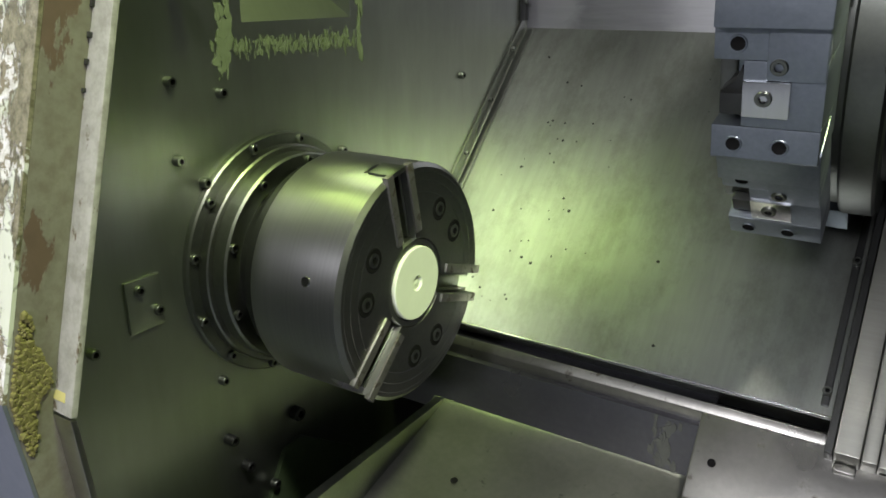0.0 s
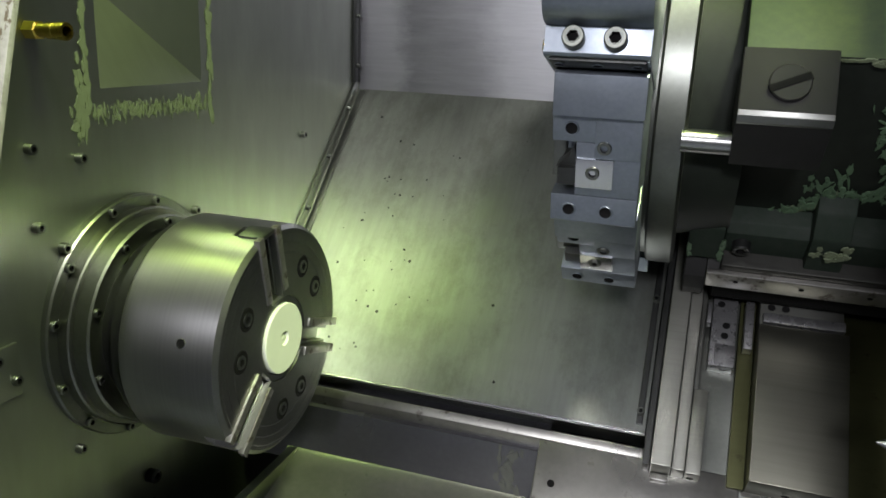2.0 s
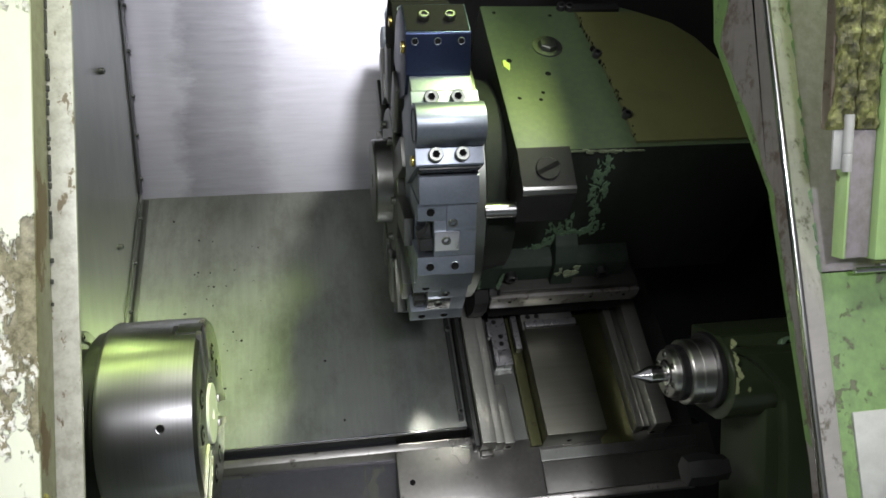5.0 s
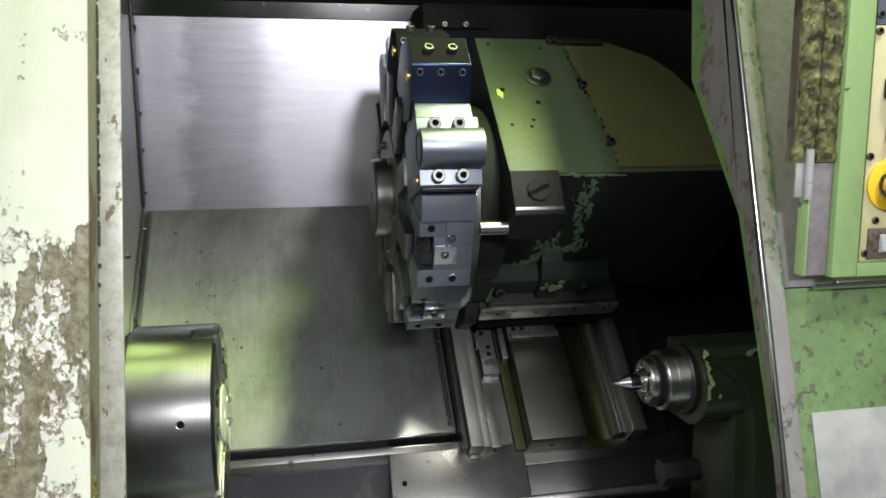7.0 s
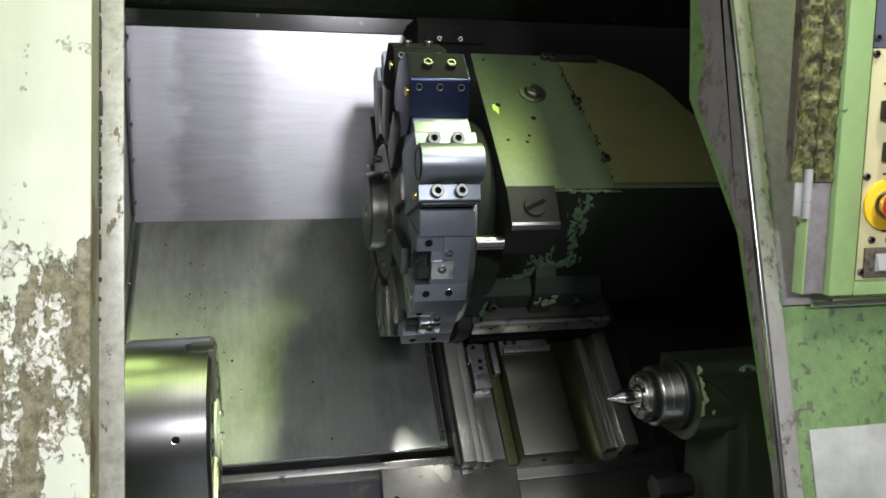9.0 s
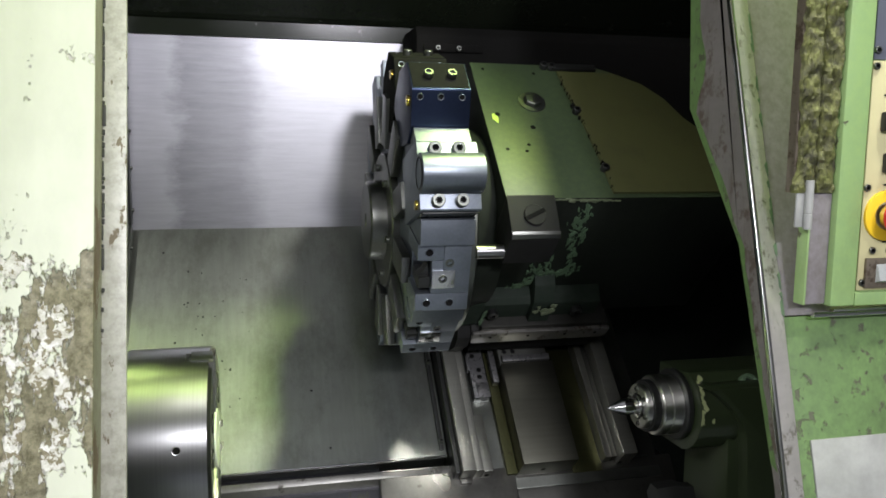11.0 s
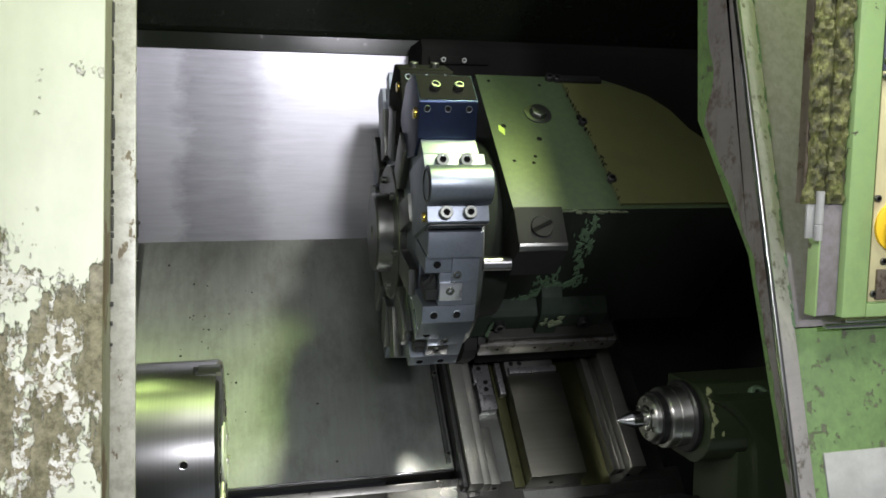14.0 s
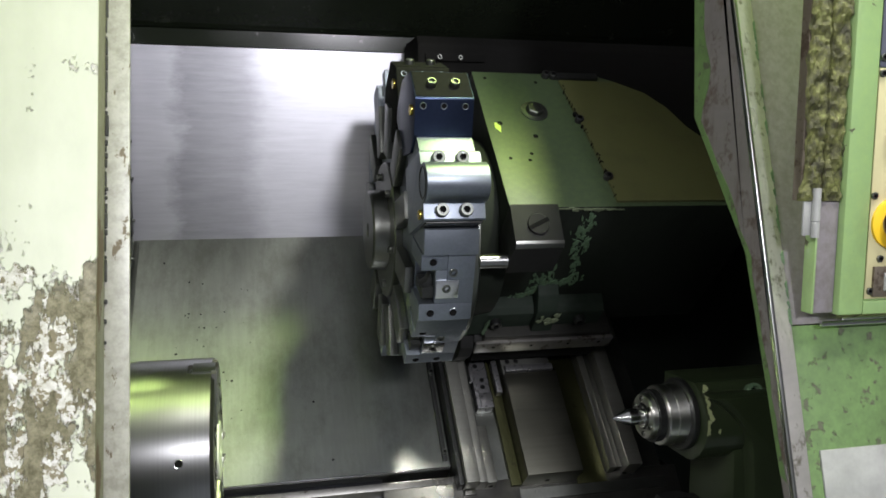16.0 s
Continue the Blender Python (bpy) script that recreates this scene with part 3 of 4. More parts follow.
    bm = B(); prism(bm, [(max(0.02, x) + r * rng.uniform(0.5, 1.3) * math.cos(a), -s + r * rng.uniform(0.5, 1.3) * math.sin(a)) for a in (0, 1.1, 2.1, 3.2, 4.2, 5.3)], 0, 0.0006, axis="z")
    part("chip", bm, BLACK, bed)

# ---- bed front casting and chip pocket ----
bedfront = thing("bed_casting", "worn oily cast iron bed front with a recessed pocket", "machine bed")
bm = B()
prism(bm, [(-0.364, 0.872), (-0.382, 0.882), (-0.388, 0.872), (-0.386, 0.858), (-0.36, 0.85)], 0.06, 0.56, 0.001)
part("ledge", bm, FRONTCAST, bedfront)
bm = B(); prism(bm, [(-0.38, 0.860), (-0.392, 0.856), (-0.392, 0.770), (-0.36, 0.770), (-0.34, 0.87)], 0.02, 0.43)
part("pocket_back", bm, POCKET, bedfront, "dark oily pocket wall")
bm = B()
prism(bm, [(-0.376, 0.862), (-0.392, 0.874), (-0.445, 0.800), (-0.440, 0.785), (-0.34, 0.785), (-0.34, 0.862)], 0.424, 0.655, 0.003)
part("front_face", bm, FRONTCAST, bedfront)
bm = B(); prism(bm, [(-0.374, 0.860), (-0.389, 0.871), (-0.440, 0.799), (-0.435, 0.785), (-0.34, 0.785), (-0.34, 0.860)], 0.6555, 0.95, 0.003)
part("front_face", bm, CAST, bedfront, "darker end of the bed front")
bm = B(); prism(bm, [(-0.437, 0.800), (-0.447, 0.803), (-0.452, 0.794), (-0.446, 0.786)], 0.60, 0.90, 0.002)
part("front_rim", bm, GIBSTEEL, bedfront)
part("hole", DARK8, None, bedfront, m=pose(0.446, -0.4205, 0.834) @ pose(0, 0, 0, 54, 0, 0))
bm = B(); prism(bm, [(-0.388, 0.792), (-0.395, 0.787), (-0.41, 0.782), (-0.60, 0.735), (-0.80, 0.60), (-0.80, 0.58), (-0.388, 0.70)], 0.075, 0.43, 0.002)
part("chip_chute", bm, CHUTE, bedfront, "sloping chip plate below the pocket")
rng = random.Random(41)
for i in range(60):   # dried streaks running down the pocket wall
    cx, cz, w, h = 0.385 + rng.gauss(0, 0.007), rng.uniform(0.792, 0.852), rng.uniform(0.001, 0.004), rng.uniform(0.003, 0.010)
    bm = B(); prism(bm, [(cx + w * rng.uniform(0.5, 1.2) * math.cos(0.7 * k), cz + h * rng.uniform(0.5, 1.2) * math.sin(0.7 * k)) for k in range(9)], -0.3921, -0.3924 - 0.00001 * i, axis="y")
    part("dried_streak", bm, STREAK, bedfront, "dried grey coolant streak")
bm = B(); prism(bm, [(0.0, 0.66), (0.078, 0.788), (0.092, 0.790), (0.092, 0.70), (0.0, 0.60)], -0.75, -0.30, axis="y")
part("chute_side", bm, OILSTEEL, bedfront)
part("hole", DARK8, None, bedfront, m=pose(0.178, -0.505, 0.7602) @ pose(0, 0, 0, 14, 0, 0))
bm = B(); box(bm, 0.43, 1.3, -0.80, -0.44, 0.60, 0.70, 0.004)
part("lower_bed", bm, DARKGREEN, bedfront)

# ---- spindle nose flange and chuck ----
AX = pose(0, -0.5835, 1.037)   # spindle axis


def polar(r, a):
    """Round the spindle: 0 degrees towards the operator, 90 up."""
    return -r * math.cos(radians(a)), r * math.sin(radians(a))


flange = thing("spindle_flange", "stepped steel spindle flange bolted to the wall", "flange", AX)
bm = B(); lathe(bm, [(-0.005, 0.1315), (0.006, 0.1315), (0.008, 0.130), (0.008, 0.118), (0.008, 0.10)], 96, closed=False)
part("outer_ring", bm, OILSTEEL, flange)
bm = B(); lathe(bm, [(0.007, 0.1190), (0.019, 0.1190), (0.0205, 0.1175), (0.0205, 0.112), (0.018, 0.110), (0.018, 0.09)], 96, closed=False)
part("middle_ring", bm, FACED, flange)
bm = B(); lathe(bm, [(0.017, 0.1125), (0.036, 0.1125), (0.038, 0.1105), (0.038, 0.099), (0.034, 0.097), (0.034, 0.07)], 96, closed=False)
part("inner_ring", bm, OILSTEEL, flange)
bm = B(); lathe(bm, [(0.030, 0.090), (0.056, 0.090), (0.056, 0.104), (0.066, 0.104), (0.067, 0.08)], 96, closed=False)
part("spindle_nose", bm, BLACKSTEEL, flange)
for a in (-75, -45, -18, 13, 39, 74, 105, 140, 170, 200, 235, 262):
    part("bolt", CAP8, None, flange, m=pose(0.008, *polar(0.1248, a)) @ FACE_X @ Matrix.Diagonal((0.85, 0.85, 0.6, 1)))
for a in (-60, -17, 21, 59, 97, 140, 180, 220, 260):
    part("bolt", CAP8, None, flange, m=pose(0.038, *polar(0.1050, a)) @ FACE_X @ Matrix.Diagonal((0.8, 0.8, 0.5, 1)))

chuck = thing("chuck", "turned steel three-jaw chuck without top jaws", "chuck", AX)
CX0, CX1, CR = 0.074, 0.183, 0.1185
bm = B()
lathe(bm, [(0.0745, 0.112), (0.075, CR - 0.0035), (0.078, CR - 0.0008), (0.080, CR), (0.150, CR), (0.150, 0.0)], 128, closed=False)
part("chuck_body", bm, TURNED, chuck)
bm = B(); lathe(bm, [(0.045, 0.085), (0.060, 0.085), (0.060, 0.108), (0.070, 0.108), (0.0705, 0.1125), (0.0775, 0.1125), (0.0775, 0.09)], 96, closed=False)
part("back_plate", bm, BLACKSTEEL, chuck, "dark chuck back plate")
SLOT = 0.0108
for k in range(3):
    a0, a1 = 78 + 120 * k, 198 + 120 * k
    bm = B()
    rings = []
    for x, r in ((0.1495, CR), (0.1785, CR), (0.1825, CR - 0.0045)):
        pts = []
        d0 = math.degrees(math.asin(SLOT / r))
        for i in range(33):
            pts.append(polar(r, a0 + d0 + (a1 - a0 - 2 * d0) * i / 32))
        ri = 0.045
        d1 = math.degrees(math.asin(SLOT / ri))
        for i in range(9):
            pts.append(polar(ri, a1 - d1 - (a1 - a0 - 2 * d1) * i / 8))
        rings.append([bm.verts.new((x, *p)) for p in pts])
    n = len(rings[0])
    for lo, hi in zip(rings, rings[1:]):
        for i in range(n):
            bm.faces.new((lo[i], lo[(i + 1) % n], hi[(i + 1) % n], hi[i]))
    bm.faces.new(rings[-1])
    bmesh.ops.recalc_face_normals(bm, faces=bm.faces[:])
    for f in bm.faces:
        if abs(f.normal.x) > 0.5:
            f.material_index = 1
    part("face_sector", bm, [TURNED, FACED], chuck)
    mid = a0 + 60
    for da in (-15, 15):
        y, z = polar(0.078, mid + da)
        bm = B(); lathe(bm, [(0.1825, 0.0118), (0.1831, 0.0108), (0.1829, 0.0100), (0.1827, 0.0)], 24, pose(0, y, z), closed=False)
        pocket = part("bolt_pocket", bm, HOLE, chuck)
        part("bolt", CAP8, None, pocket, m=pose(0.1828, y, z) @ FACE_X @ Matrix.Diagonal((1.15, 1.15, 0.16, 1)))
    # master jaw low in the slot
    turn = pose(0, 0, 0, 180 - a0, 0, 0)
    bm = B()
    box(bm, 0.152, 0.166, 0.047, CR - 0.006, -0.0090, 0.0090, 0.001)
    box(bm, 0.166, 0.176, 0.047, CR - 0.006, -0.0100, -0.0065, 0.0006)
    box(bm, 0.166, 0.176, 0.047, CR - 0.006, 0.0065, 0.0100, 0.0006)
    part("master_jaw", bm, OILSTEEL, chuck, "slotted master jaw", m=turn)
    bm = B()
    for sgn in (-1, 1):
        box(bm, 0.1785, 0.1848, 0.05, CR + 0.002, sgn * (SLOT + 0.0048) - 0.0046, sgn * (SLOT + 0.0048) + 0.0046, 0.0007)
    part("slot_edge", bm, GIBSTEEL, chuck, m=turn)
for r in (0.090, 0.101, 0.110):
    bm = B()
    for k in range(3):
        d = math.degrees(math.asin((SLOT + 0.0105) / r))
        a0, a1 = 78 + 120 * k + d, 198 + 120 * k - d
        vs = []
        for i in range(41):
            q = a0 + (a1 - a0) * i / 40
            vs.append([bm.verts.new((0.18265, *polar(r + e, q))) for e in (-0.0003, 0.0003)])
        for p, q in zip(vs, vs[1:]):
            bm.faces.new((p[0], q[0], q[1], p[1]))
    part("scribed_ring", bm, BRIGHT, chuck)
bm = B(); lathe(bm, [(0.150, 0.0455), (0.1795, 0.0455), (0.1815, 0.0435), (0.1815, 0.039), (0.176, 0.0385), (0.176, 0.0)], 64, closed=False)
part("bore_ring", bm, OILSTEEL, chuck)
bm = B(); lathe(bm, [(0.174, 0.037), (0.1838, 0.037), (0.1845, 0.0362), (0.1845, 0.008), (0.1825, 0.0065), (0.1825, 0.003), (0.184, 0.0)], 64, closed=False)
part("bore_plug", bm, CAPDISC, chuck, "pale bore plug with a centre dimple")
part("oil_hole", hole_mesh(0.0085, "oil_hole", BRIGHT), None, chuck, m=pose(0.145, *polar(CR, 15)) @ pose(0, 0, 0, 75, 0, 0))
bm = B(); box(bm, 0.156, 0.183, *sorted((-0.012, 0.012)), CR - 0.003, CR + 0.0016, 0.0012, pose(0, 0, 0, -12 + 24, 0, 0))
part("balance_plug", bm, OILSTEEL, chuck)

# ---- tool turret on its cross slide ----
turret = thing("tool_turret", "twelve-station steel tool turret with bolted tool holders", "turret", SL @ pose(0, SHIFT, 0))
HUB = pose(0, -0.198, 0.262)


def station(a):
    """Across the disc: x along the spindle, y along the rim upwards, z outwards."""
    return HUB @ pose(0, 0, 0, 90 - a, 0, 0)


bm = B(); lathe(bm, [(0.500, 0.180), (0.5225, 0.180), (0.5235, 0.188), (0.5255, 0.189), (0.5495, 0.189), (0.552, 0.186), (0.552, 0.10)], 120, HUB, closed=False)
part("index_disc", bm, OILSTEEL, turret)
bm = B()
prism(bm, [(-0.198 + 0.213 * math.cos(radians(15 + 30 * i)), 0.262 + 0.213 * math.sin(radians(15 + 30 * i))) for i in range(12)], 0.450, 0.501, 0.002)
part("turret_head", bm, HOLDER, turret)
bm = B(); lathe(bm, [(0.452, 0.110), (0.440, 0.110), (0.438, 0.108), (0.438, 0.066), (0.415, 0.064), (0.412, 0.061), (0.412, 0.012), (0.416, 0.010), (0.416, 0.0)], 64, HUB, closed=False)
part("hub_cap", bm, FACED, turret)
for i in range(6):
    a = radians(30 + 60 * i)
    part("bolt", CAP8, None, turret, m=HUB @ pose(0.438, 0.088 * math.cos(a), 0.088 * math.sin(a), 0, -90, 0))
bm = B(); lathe(bm, [(0.550, 0.156), (0.566, 0.152), (0.605, 0.145), (0.605, 0.0)], 64, HUB, closed=False)
part("neck", bm, DARKGREEN, turret)
bm = B(); lathe(bm, [(0.548, 0.0105), (0.592, 0.0105), (0.594, 0.009)], 24, pose(0, -0.350, 0.370))
part("coolant_pipe", bm, TURNED, turret)



def turning_holder(a, top, lab):
    st = station(a) @ pose(0, 0.0085, 0)
    bm = B()
    X0, X1 = 0.446, 0.520
    # lower full-width block, upper block and the web beside the tool gap
    prism(bm, [(-0.046, 0.195), (-0.046, top - 0.002), (-0.044, top), (-0.019, top), (-0.019, 0.195)], X0, X1, 0.0008)
    prism(bm, [(-0.0188, 0.195), (-0.0188, top), (0.030, top), (0.030, 0.195)], 0.4665, X1, 0.0008)
    prism(bm, [(0.0302, 0.195), (0.0302, top), (0.054, top), (0.054, 0.195)], X0, X1, 0.0008)
    holder = part("tool_holder", bm, HOLDER, turret, lab, m=st)
    bm = B(); prism(bm, [(0.0552, 0.200), (0.0552, top + 0.009), (0.089, top + 0.004), (0.0915, top), (0.0915, 0.200)], 0.447, 0.521, 0.001)
    part("clamp_wedge", bm, HOLDER, holder)
    bm = B(); box(bm, 0.450, 0.466, -0.012, 0.004, top - 0.05, top - 0.004, 0.001)
    part("tool_shank", bm, BLACKSTEEL, holder)
    bm = B(); prism(bm, [(0.4475, 0.002), (0.458, 0.010), (0.463, 0.022), (0.4655, 0.004), (0.4655, -0.010)], top - 0.03, top - 0.012, 0.0006, axis="z")
    part("insert", bm, BLACKSTEEL, holder)
    bm = B(); box(bm, 0.467, 0.4985, -0.010, 0.0165, top - 0.006, top + 0.0035, 0.0008)
    part("clamp", bm, BRIGHT, holder)
    bm = B(); box(bm, 0.482, 0.5195, -0.0105 + 0.0275, 0.0535, top - 0.006, top + 0.0022, 0.0008)
    part("clamp_plate", bm, HOLDER, holder)
    for x, w in ((0.462, -0.033), (0.494, -0.033)):
        part("threaded_hole", HOLE10, None, holder, m=pose(x, w, top))
    part("threaded_hole", HOLE10, None, holder, m=pose(0.462, 0.042, top))
    part("screw", CAP8, None, holder, m=pose(0.4815, 0.0045, top - 0.0015))
    part("screw", CAP8, None, holder, m=pose(0.490, 0.027, top - 0.003))
    return holder


def boring_holder(a):
    st = station(a)
    pts = [(-0.041, 0.20), (-0.041, 0.304), (-0.039, 0.306), (-0.0185, 0.307)]
    for i in range(33):
        q = radians(190 - 200 * i / 32)
        pts.append((0.0065 + 0.0255 * math.cos(q), 0.3145 + 0.0255 * math.sin(q)))
    pts += [(0.032, 0.305), (0.050, 0.300), (0.052, 0.298), (0.052, 0.20)]
    bm = B(); prism(bm, pts, 0.441, 0.522, 0.0006)
    holder = part("boring_holder", bm, HOLDER, turret, "bright steel boring bar holder with four cap screws", m=st)
    bm = B(); prism(bm, [(0.0535, 0.20), (0.0535, 0.283), (0.080, 0.268), (0.080, 0.20)], 0.445, 0.521, 0.001)
    part("clamp_wedge", bm, HOLDER, holder)
    bm = B(); lathe(bm, [(0.4402, 0.0215), (0.4398, 0.0195), (0.455, 0.019), (0.455, 0.0)], 32, pose(0, 0.0065, 0.312), closed=False)
    part("bore", bm, BLACKSTEEL, holder)
    bm = B(); lathe(bm, [(0.4412, 0.0065), (0.4385, 0.0065), (0.4375, 0.0055), (0.4375, 0.0)], 20, pose(0, -0.030, 0.288), closed=False)
    part("coolant_plug", bm, BRASS, holder, "brass coolant plug")
    for x in (0.464, 0.4955):
        for w, z in ((-0.0285, 0.3062), (0.0405, 0.3022)):
            part("cap_screw", CAP12, None, holder, m=pose(x, w, z))
    bm = B(); box(bm, 0.445, 0.519, -0.0435, -0.0412, 0.262, 0.300, 0.0006)
    part("side_plate", bm, BLACKSTEEL, holder)
    for x in (0.452, 0.482, 0.512):
        part("threaded_hole", HOLE7, None, holder, m=pose(x, -0.0436, 0.290, 90, 0, 0))
    return holder


def block_holder(a, lab, drop=0.0, mt=None):
    st = station(a) @ pose(0, 0, -drop)
    bm = B(); prism(bm, [(0.052, 0.20), (0.052, 0.268), (0.016, 0.314), (0.014, 0.316), (-0.038, 0.316), (-0.040, 0.3145), (-0.066, 0.275), (-0.064, 0.24), (-0.03, 0.20)], 0.441, 0.521, 0.0008)
    holder = part("tool_block", bm, mt or BLUED, turret, lab, m=st)
    # near-black sheet added to keep lamp reflections off the top face
    bm = B(); box(bm, 0.4425, 0.5195, -0.0365, 0.0125, 0.3155, 0.3170, 0.0005)
    part("dark_top_sheet", bm, DULLBLACK, holder, "thin dark sheet over the block top")
    for x in (0.466, 0.498):
        for w in (-0.014,):
            bm = B(); lathe(bm, [(0.0, 0.0068), (0.007, 0.0068), (0.0082, 0.006), (0.0082, 0.004), (0.005, 0.0036), (0.005, 0.0)], 20, pose(x, w, 0.3165, 0, -90, 0), closed=False)
            part("set_screw", bm, OILSTEEL, holder)
    bm = B(); lathe(bm, [(0.4412, 0.0075), (0.4380, 0.0075), (0.4370, 0.0062), (0.4370, 0.0)], 20, pose(0, -0.034, 0.290), closed=False)
    part("coolant_plug", bm, BRASS, holder, "brass coolant plug")
    for x in (0.452, 0.480, 0.509):
        part("threaded_hole", HOLE7, None, holder, m=pose(x, -0.0448, 0.3074, 90 - 33.4, 0, 0))
    return holder


turning_holder(30, 0.262, "steel turning holder with a clamped tool")
turning_holder(0, 0.232, "steel turning holder with a clamped tool")
boring_holder(60)
block_holder(90, "blued steel tool block with set screws")
block_holder(120, "dark steel tool block with set screws", 0.046, DULLBLACK)
turning_holder(150, 0.262, "steel turning holder with a clamped tool")
for a in (180, 210, 240, 270):
    turning_holder(a, 0.236, "steel turning holder with a clamped tool")
# clamp bars on the open side of the disc
for i in range(12):
    bm = B(); box(bm, 0.436, 0.4495, -0.020, 0.020, 0.125, 0.205, 0.002)
    part("clamp_bar", bm, FACED, turret, m=station(30 * i))

# ---- turret housing and cross slide ----
housing = thing("turret_housing", "chipped green painted turret housing with an olive cover plate", "machine housing", SL @ pose(0, SHIFT, 0))
plan = [(0.592, -0.300), (1.02, -0.300), (1.02, -0.175), (0.965, -0.150), (0.945, -0.125), (0.925, -0.075), (0.895, -0.038), (0.850, -0.012), (0.815, 0.004), (0.592, 0.006)]
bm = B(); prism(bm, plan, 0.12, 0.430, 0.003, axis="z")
# faces off the top take the grimy paint, darkened for their shade
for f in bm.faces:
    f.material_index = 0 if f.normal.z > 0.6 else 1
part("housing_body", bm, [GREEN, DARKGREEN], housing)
bm = B(); prism(bm, [(0.742, -0.016), (0.746, -0.06), (0.749, -0.10), (0.754, -0.13), (0.757, -0.18), (0.760, -0.22), (0.762, -0.2925), (1.015, -0.2925), (1.015, -0.180), (0.960, -0.154), (0.940, -0.128), (0.920, -0.080), (0.890, -0.044), (0.845, -0.018)], 0.430, 0.4345, 0.0008, axis="z")
part("cover_plate", bm, OLIVE, housing, "olive painted cover plate")
bm = B(); box(bm, 0.735, 0.815, -0.012, 0.002, 0.43, 0.436, 0.001)
part("edge_bar", bm, BLACKSTEEL, housing)
bm = B(); prism(bm, [(-0.300, 0.438), (-0.3585, 0.421), (-0.3615, 0.415), (-0.3615, 0.355), (-0.300, 0.355)], 0.590, 0.664, 0.0015)
stop = part("stop_block", bm, BLOCKGREY, housing, "dull grey stop block")
bm = B(); prism(bm, [(-0.3560, 0.4232), (-0.3600, 0.4205), (-0.3628, 0.4150), (-0.3620, 0.4120), (-0.3590, 0.4200)], 0.5905, 0.6635, 0.0004)
part("worn_edge", bm, FACED, stop)
bm = B(); lathe(bm, [(-0.002, 0.0165), (0.003, 0.0165), (0.004, 0.0155), (0.004, 0.0)], 28, pose(0.628, -0.331, 0.4285) @ pose(0, 0, 0, 16.2, 0, 0) @ pose(0, 0, 0, 0, -90, 0), closed=False)
slot_screw = part("slotted_screw", bm, BLOCKGREY, housing)
bm = B(); box(bm, -0.017, 0.017, -0.0032, 0.0032, 0.0022, 0.0046, m=pose(0.628, -0.331, 0.4285) @ pose(0, 0, 0, 16.2, 0, 0) @ pose(0, 0, 0, 0, 0, 25))
part("slot", bm, HOLE, slot_screw)
# eye bolt plug on the top
bm = B(); lathe(bm, [(0.0, 0.023), (0.002, 0.0225), (0.0022, 0.015)], 32, pose(0.680, -0.092, 0.430, 0, -90, 0), closed=False)
lathe(bm, [(0.0, 0.0145), (0.008, 0.0135), (0.009, 0.012), (0.009, 0.0)], 6, pose(0.680, -0.092, 0.430, 0, -90, 0), closed=False)
part("hex_plug", bm, OILSTEEL, housing)
for x, s in ((0.615, 0.122), (0.668, 0.151), (0.6155, 0.200), (0.652, 0.190), (0.646, 0.204), (0.70, 0.02), (0.612, 0.012)):
    part("hole", DARK8 if s in (0.122, 0.151) else DARK5, None, housing, m=pose(x, -s, 0.4302))
for x, s in ((0.755, 0.115), (0.766, 0.243), (0.725, 0.004), (0.738, 0.006)):
    part("bolt", CAP10, None, housing, m=pose(x - 0.004, -s, 0.432))
bm = B(); prism(bm, [(0.606, -0.121), (0.614, -0.120), (0.615, -0.131), (0.6125, -0.143), (0.609, -0.137), (0.605, -0.133)], 0.430, 0.4306, axis="z")
part("paint_fleck", bm, YELLOWTAG, housing, "bright lime paint fleck")
# black gunk along the edge of the olive plate
rng = random.Random(17)
edge_line = [(0.742, -0.016), (0.746, -0.06), (0.749, -0.10), (0.754, -0.13), (0.757, -0.18), (0.760, -0.22), (0.762, -0.285)]
for (x0, y0), (x1, y1) in zip(edge_line, edge_line[1:]):
    for k in range(6):
        f = rng.random()
        big = 1.8 if min(abs(y0 + (y1 - y0) * f + 0.115), abs(y0 + (y1 - y0) * f + 0.243)) < 0.02 else 1.0
        cx, cy, r = x0 + (x1 - x0) * f + rng.gauss(0.001, 0.0012) * big, y0 + (y1 - y0) * f, rng.uniform(0.0006, 0.0019) * big
        bm = B(); prism(bm, [(cx + r * rng.uniform(0.5, 1.2) * math.cos(0.7 * i), cy + 1.5 * r * rng.uniform(0.5, 1.3) * math.sin(0.7 * i)) for i in range(9)], 0.4298, 0.4348 + 0.0002 * k, axis="z")
        part("grime_lump", bm, DULLBLACK, housing, "black oily grime")
# foot bolted to the slide, gib and wiper
bm = B(); prism(bm, [(-0.300, 0.154), (-0.300, 0.204), (-0.318, 0.198), (-0.328, 0.190), (-0.330, 0.154)], 0.604, 0.815, 0.002)
part("foot", bm, FOOTGREEN, housing, "grimy green foot casting")
for x0, x1 in ((0.566, 0.603), (0.687, 0.724)):
    bm = B(); prism(bm, [(-0.2995, 0.154), (-0.2995, 0.240), (-0.318, 0.228), (-0.336, 0.205), (-0.342, 0.154)], x0, x1, 0.003)
    part("rib", bm, FOOTGREEN, housing)
for x in (0.622, 0.773):
    part("bolt", CAP10, None, housing, m=pose(x, -0.3292, 0.172) @ pose(0, 0, 0, 90, 0, 0) @ Matrix.Diagonal((1.4, 1.4, 1.3, 1)))
bm = B(); box(bm, 0.604, 0.836, -0.349, -0.02, 0.104, 0.155, 0.003)
part("slide_plate", bm, CAST, housing)
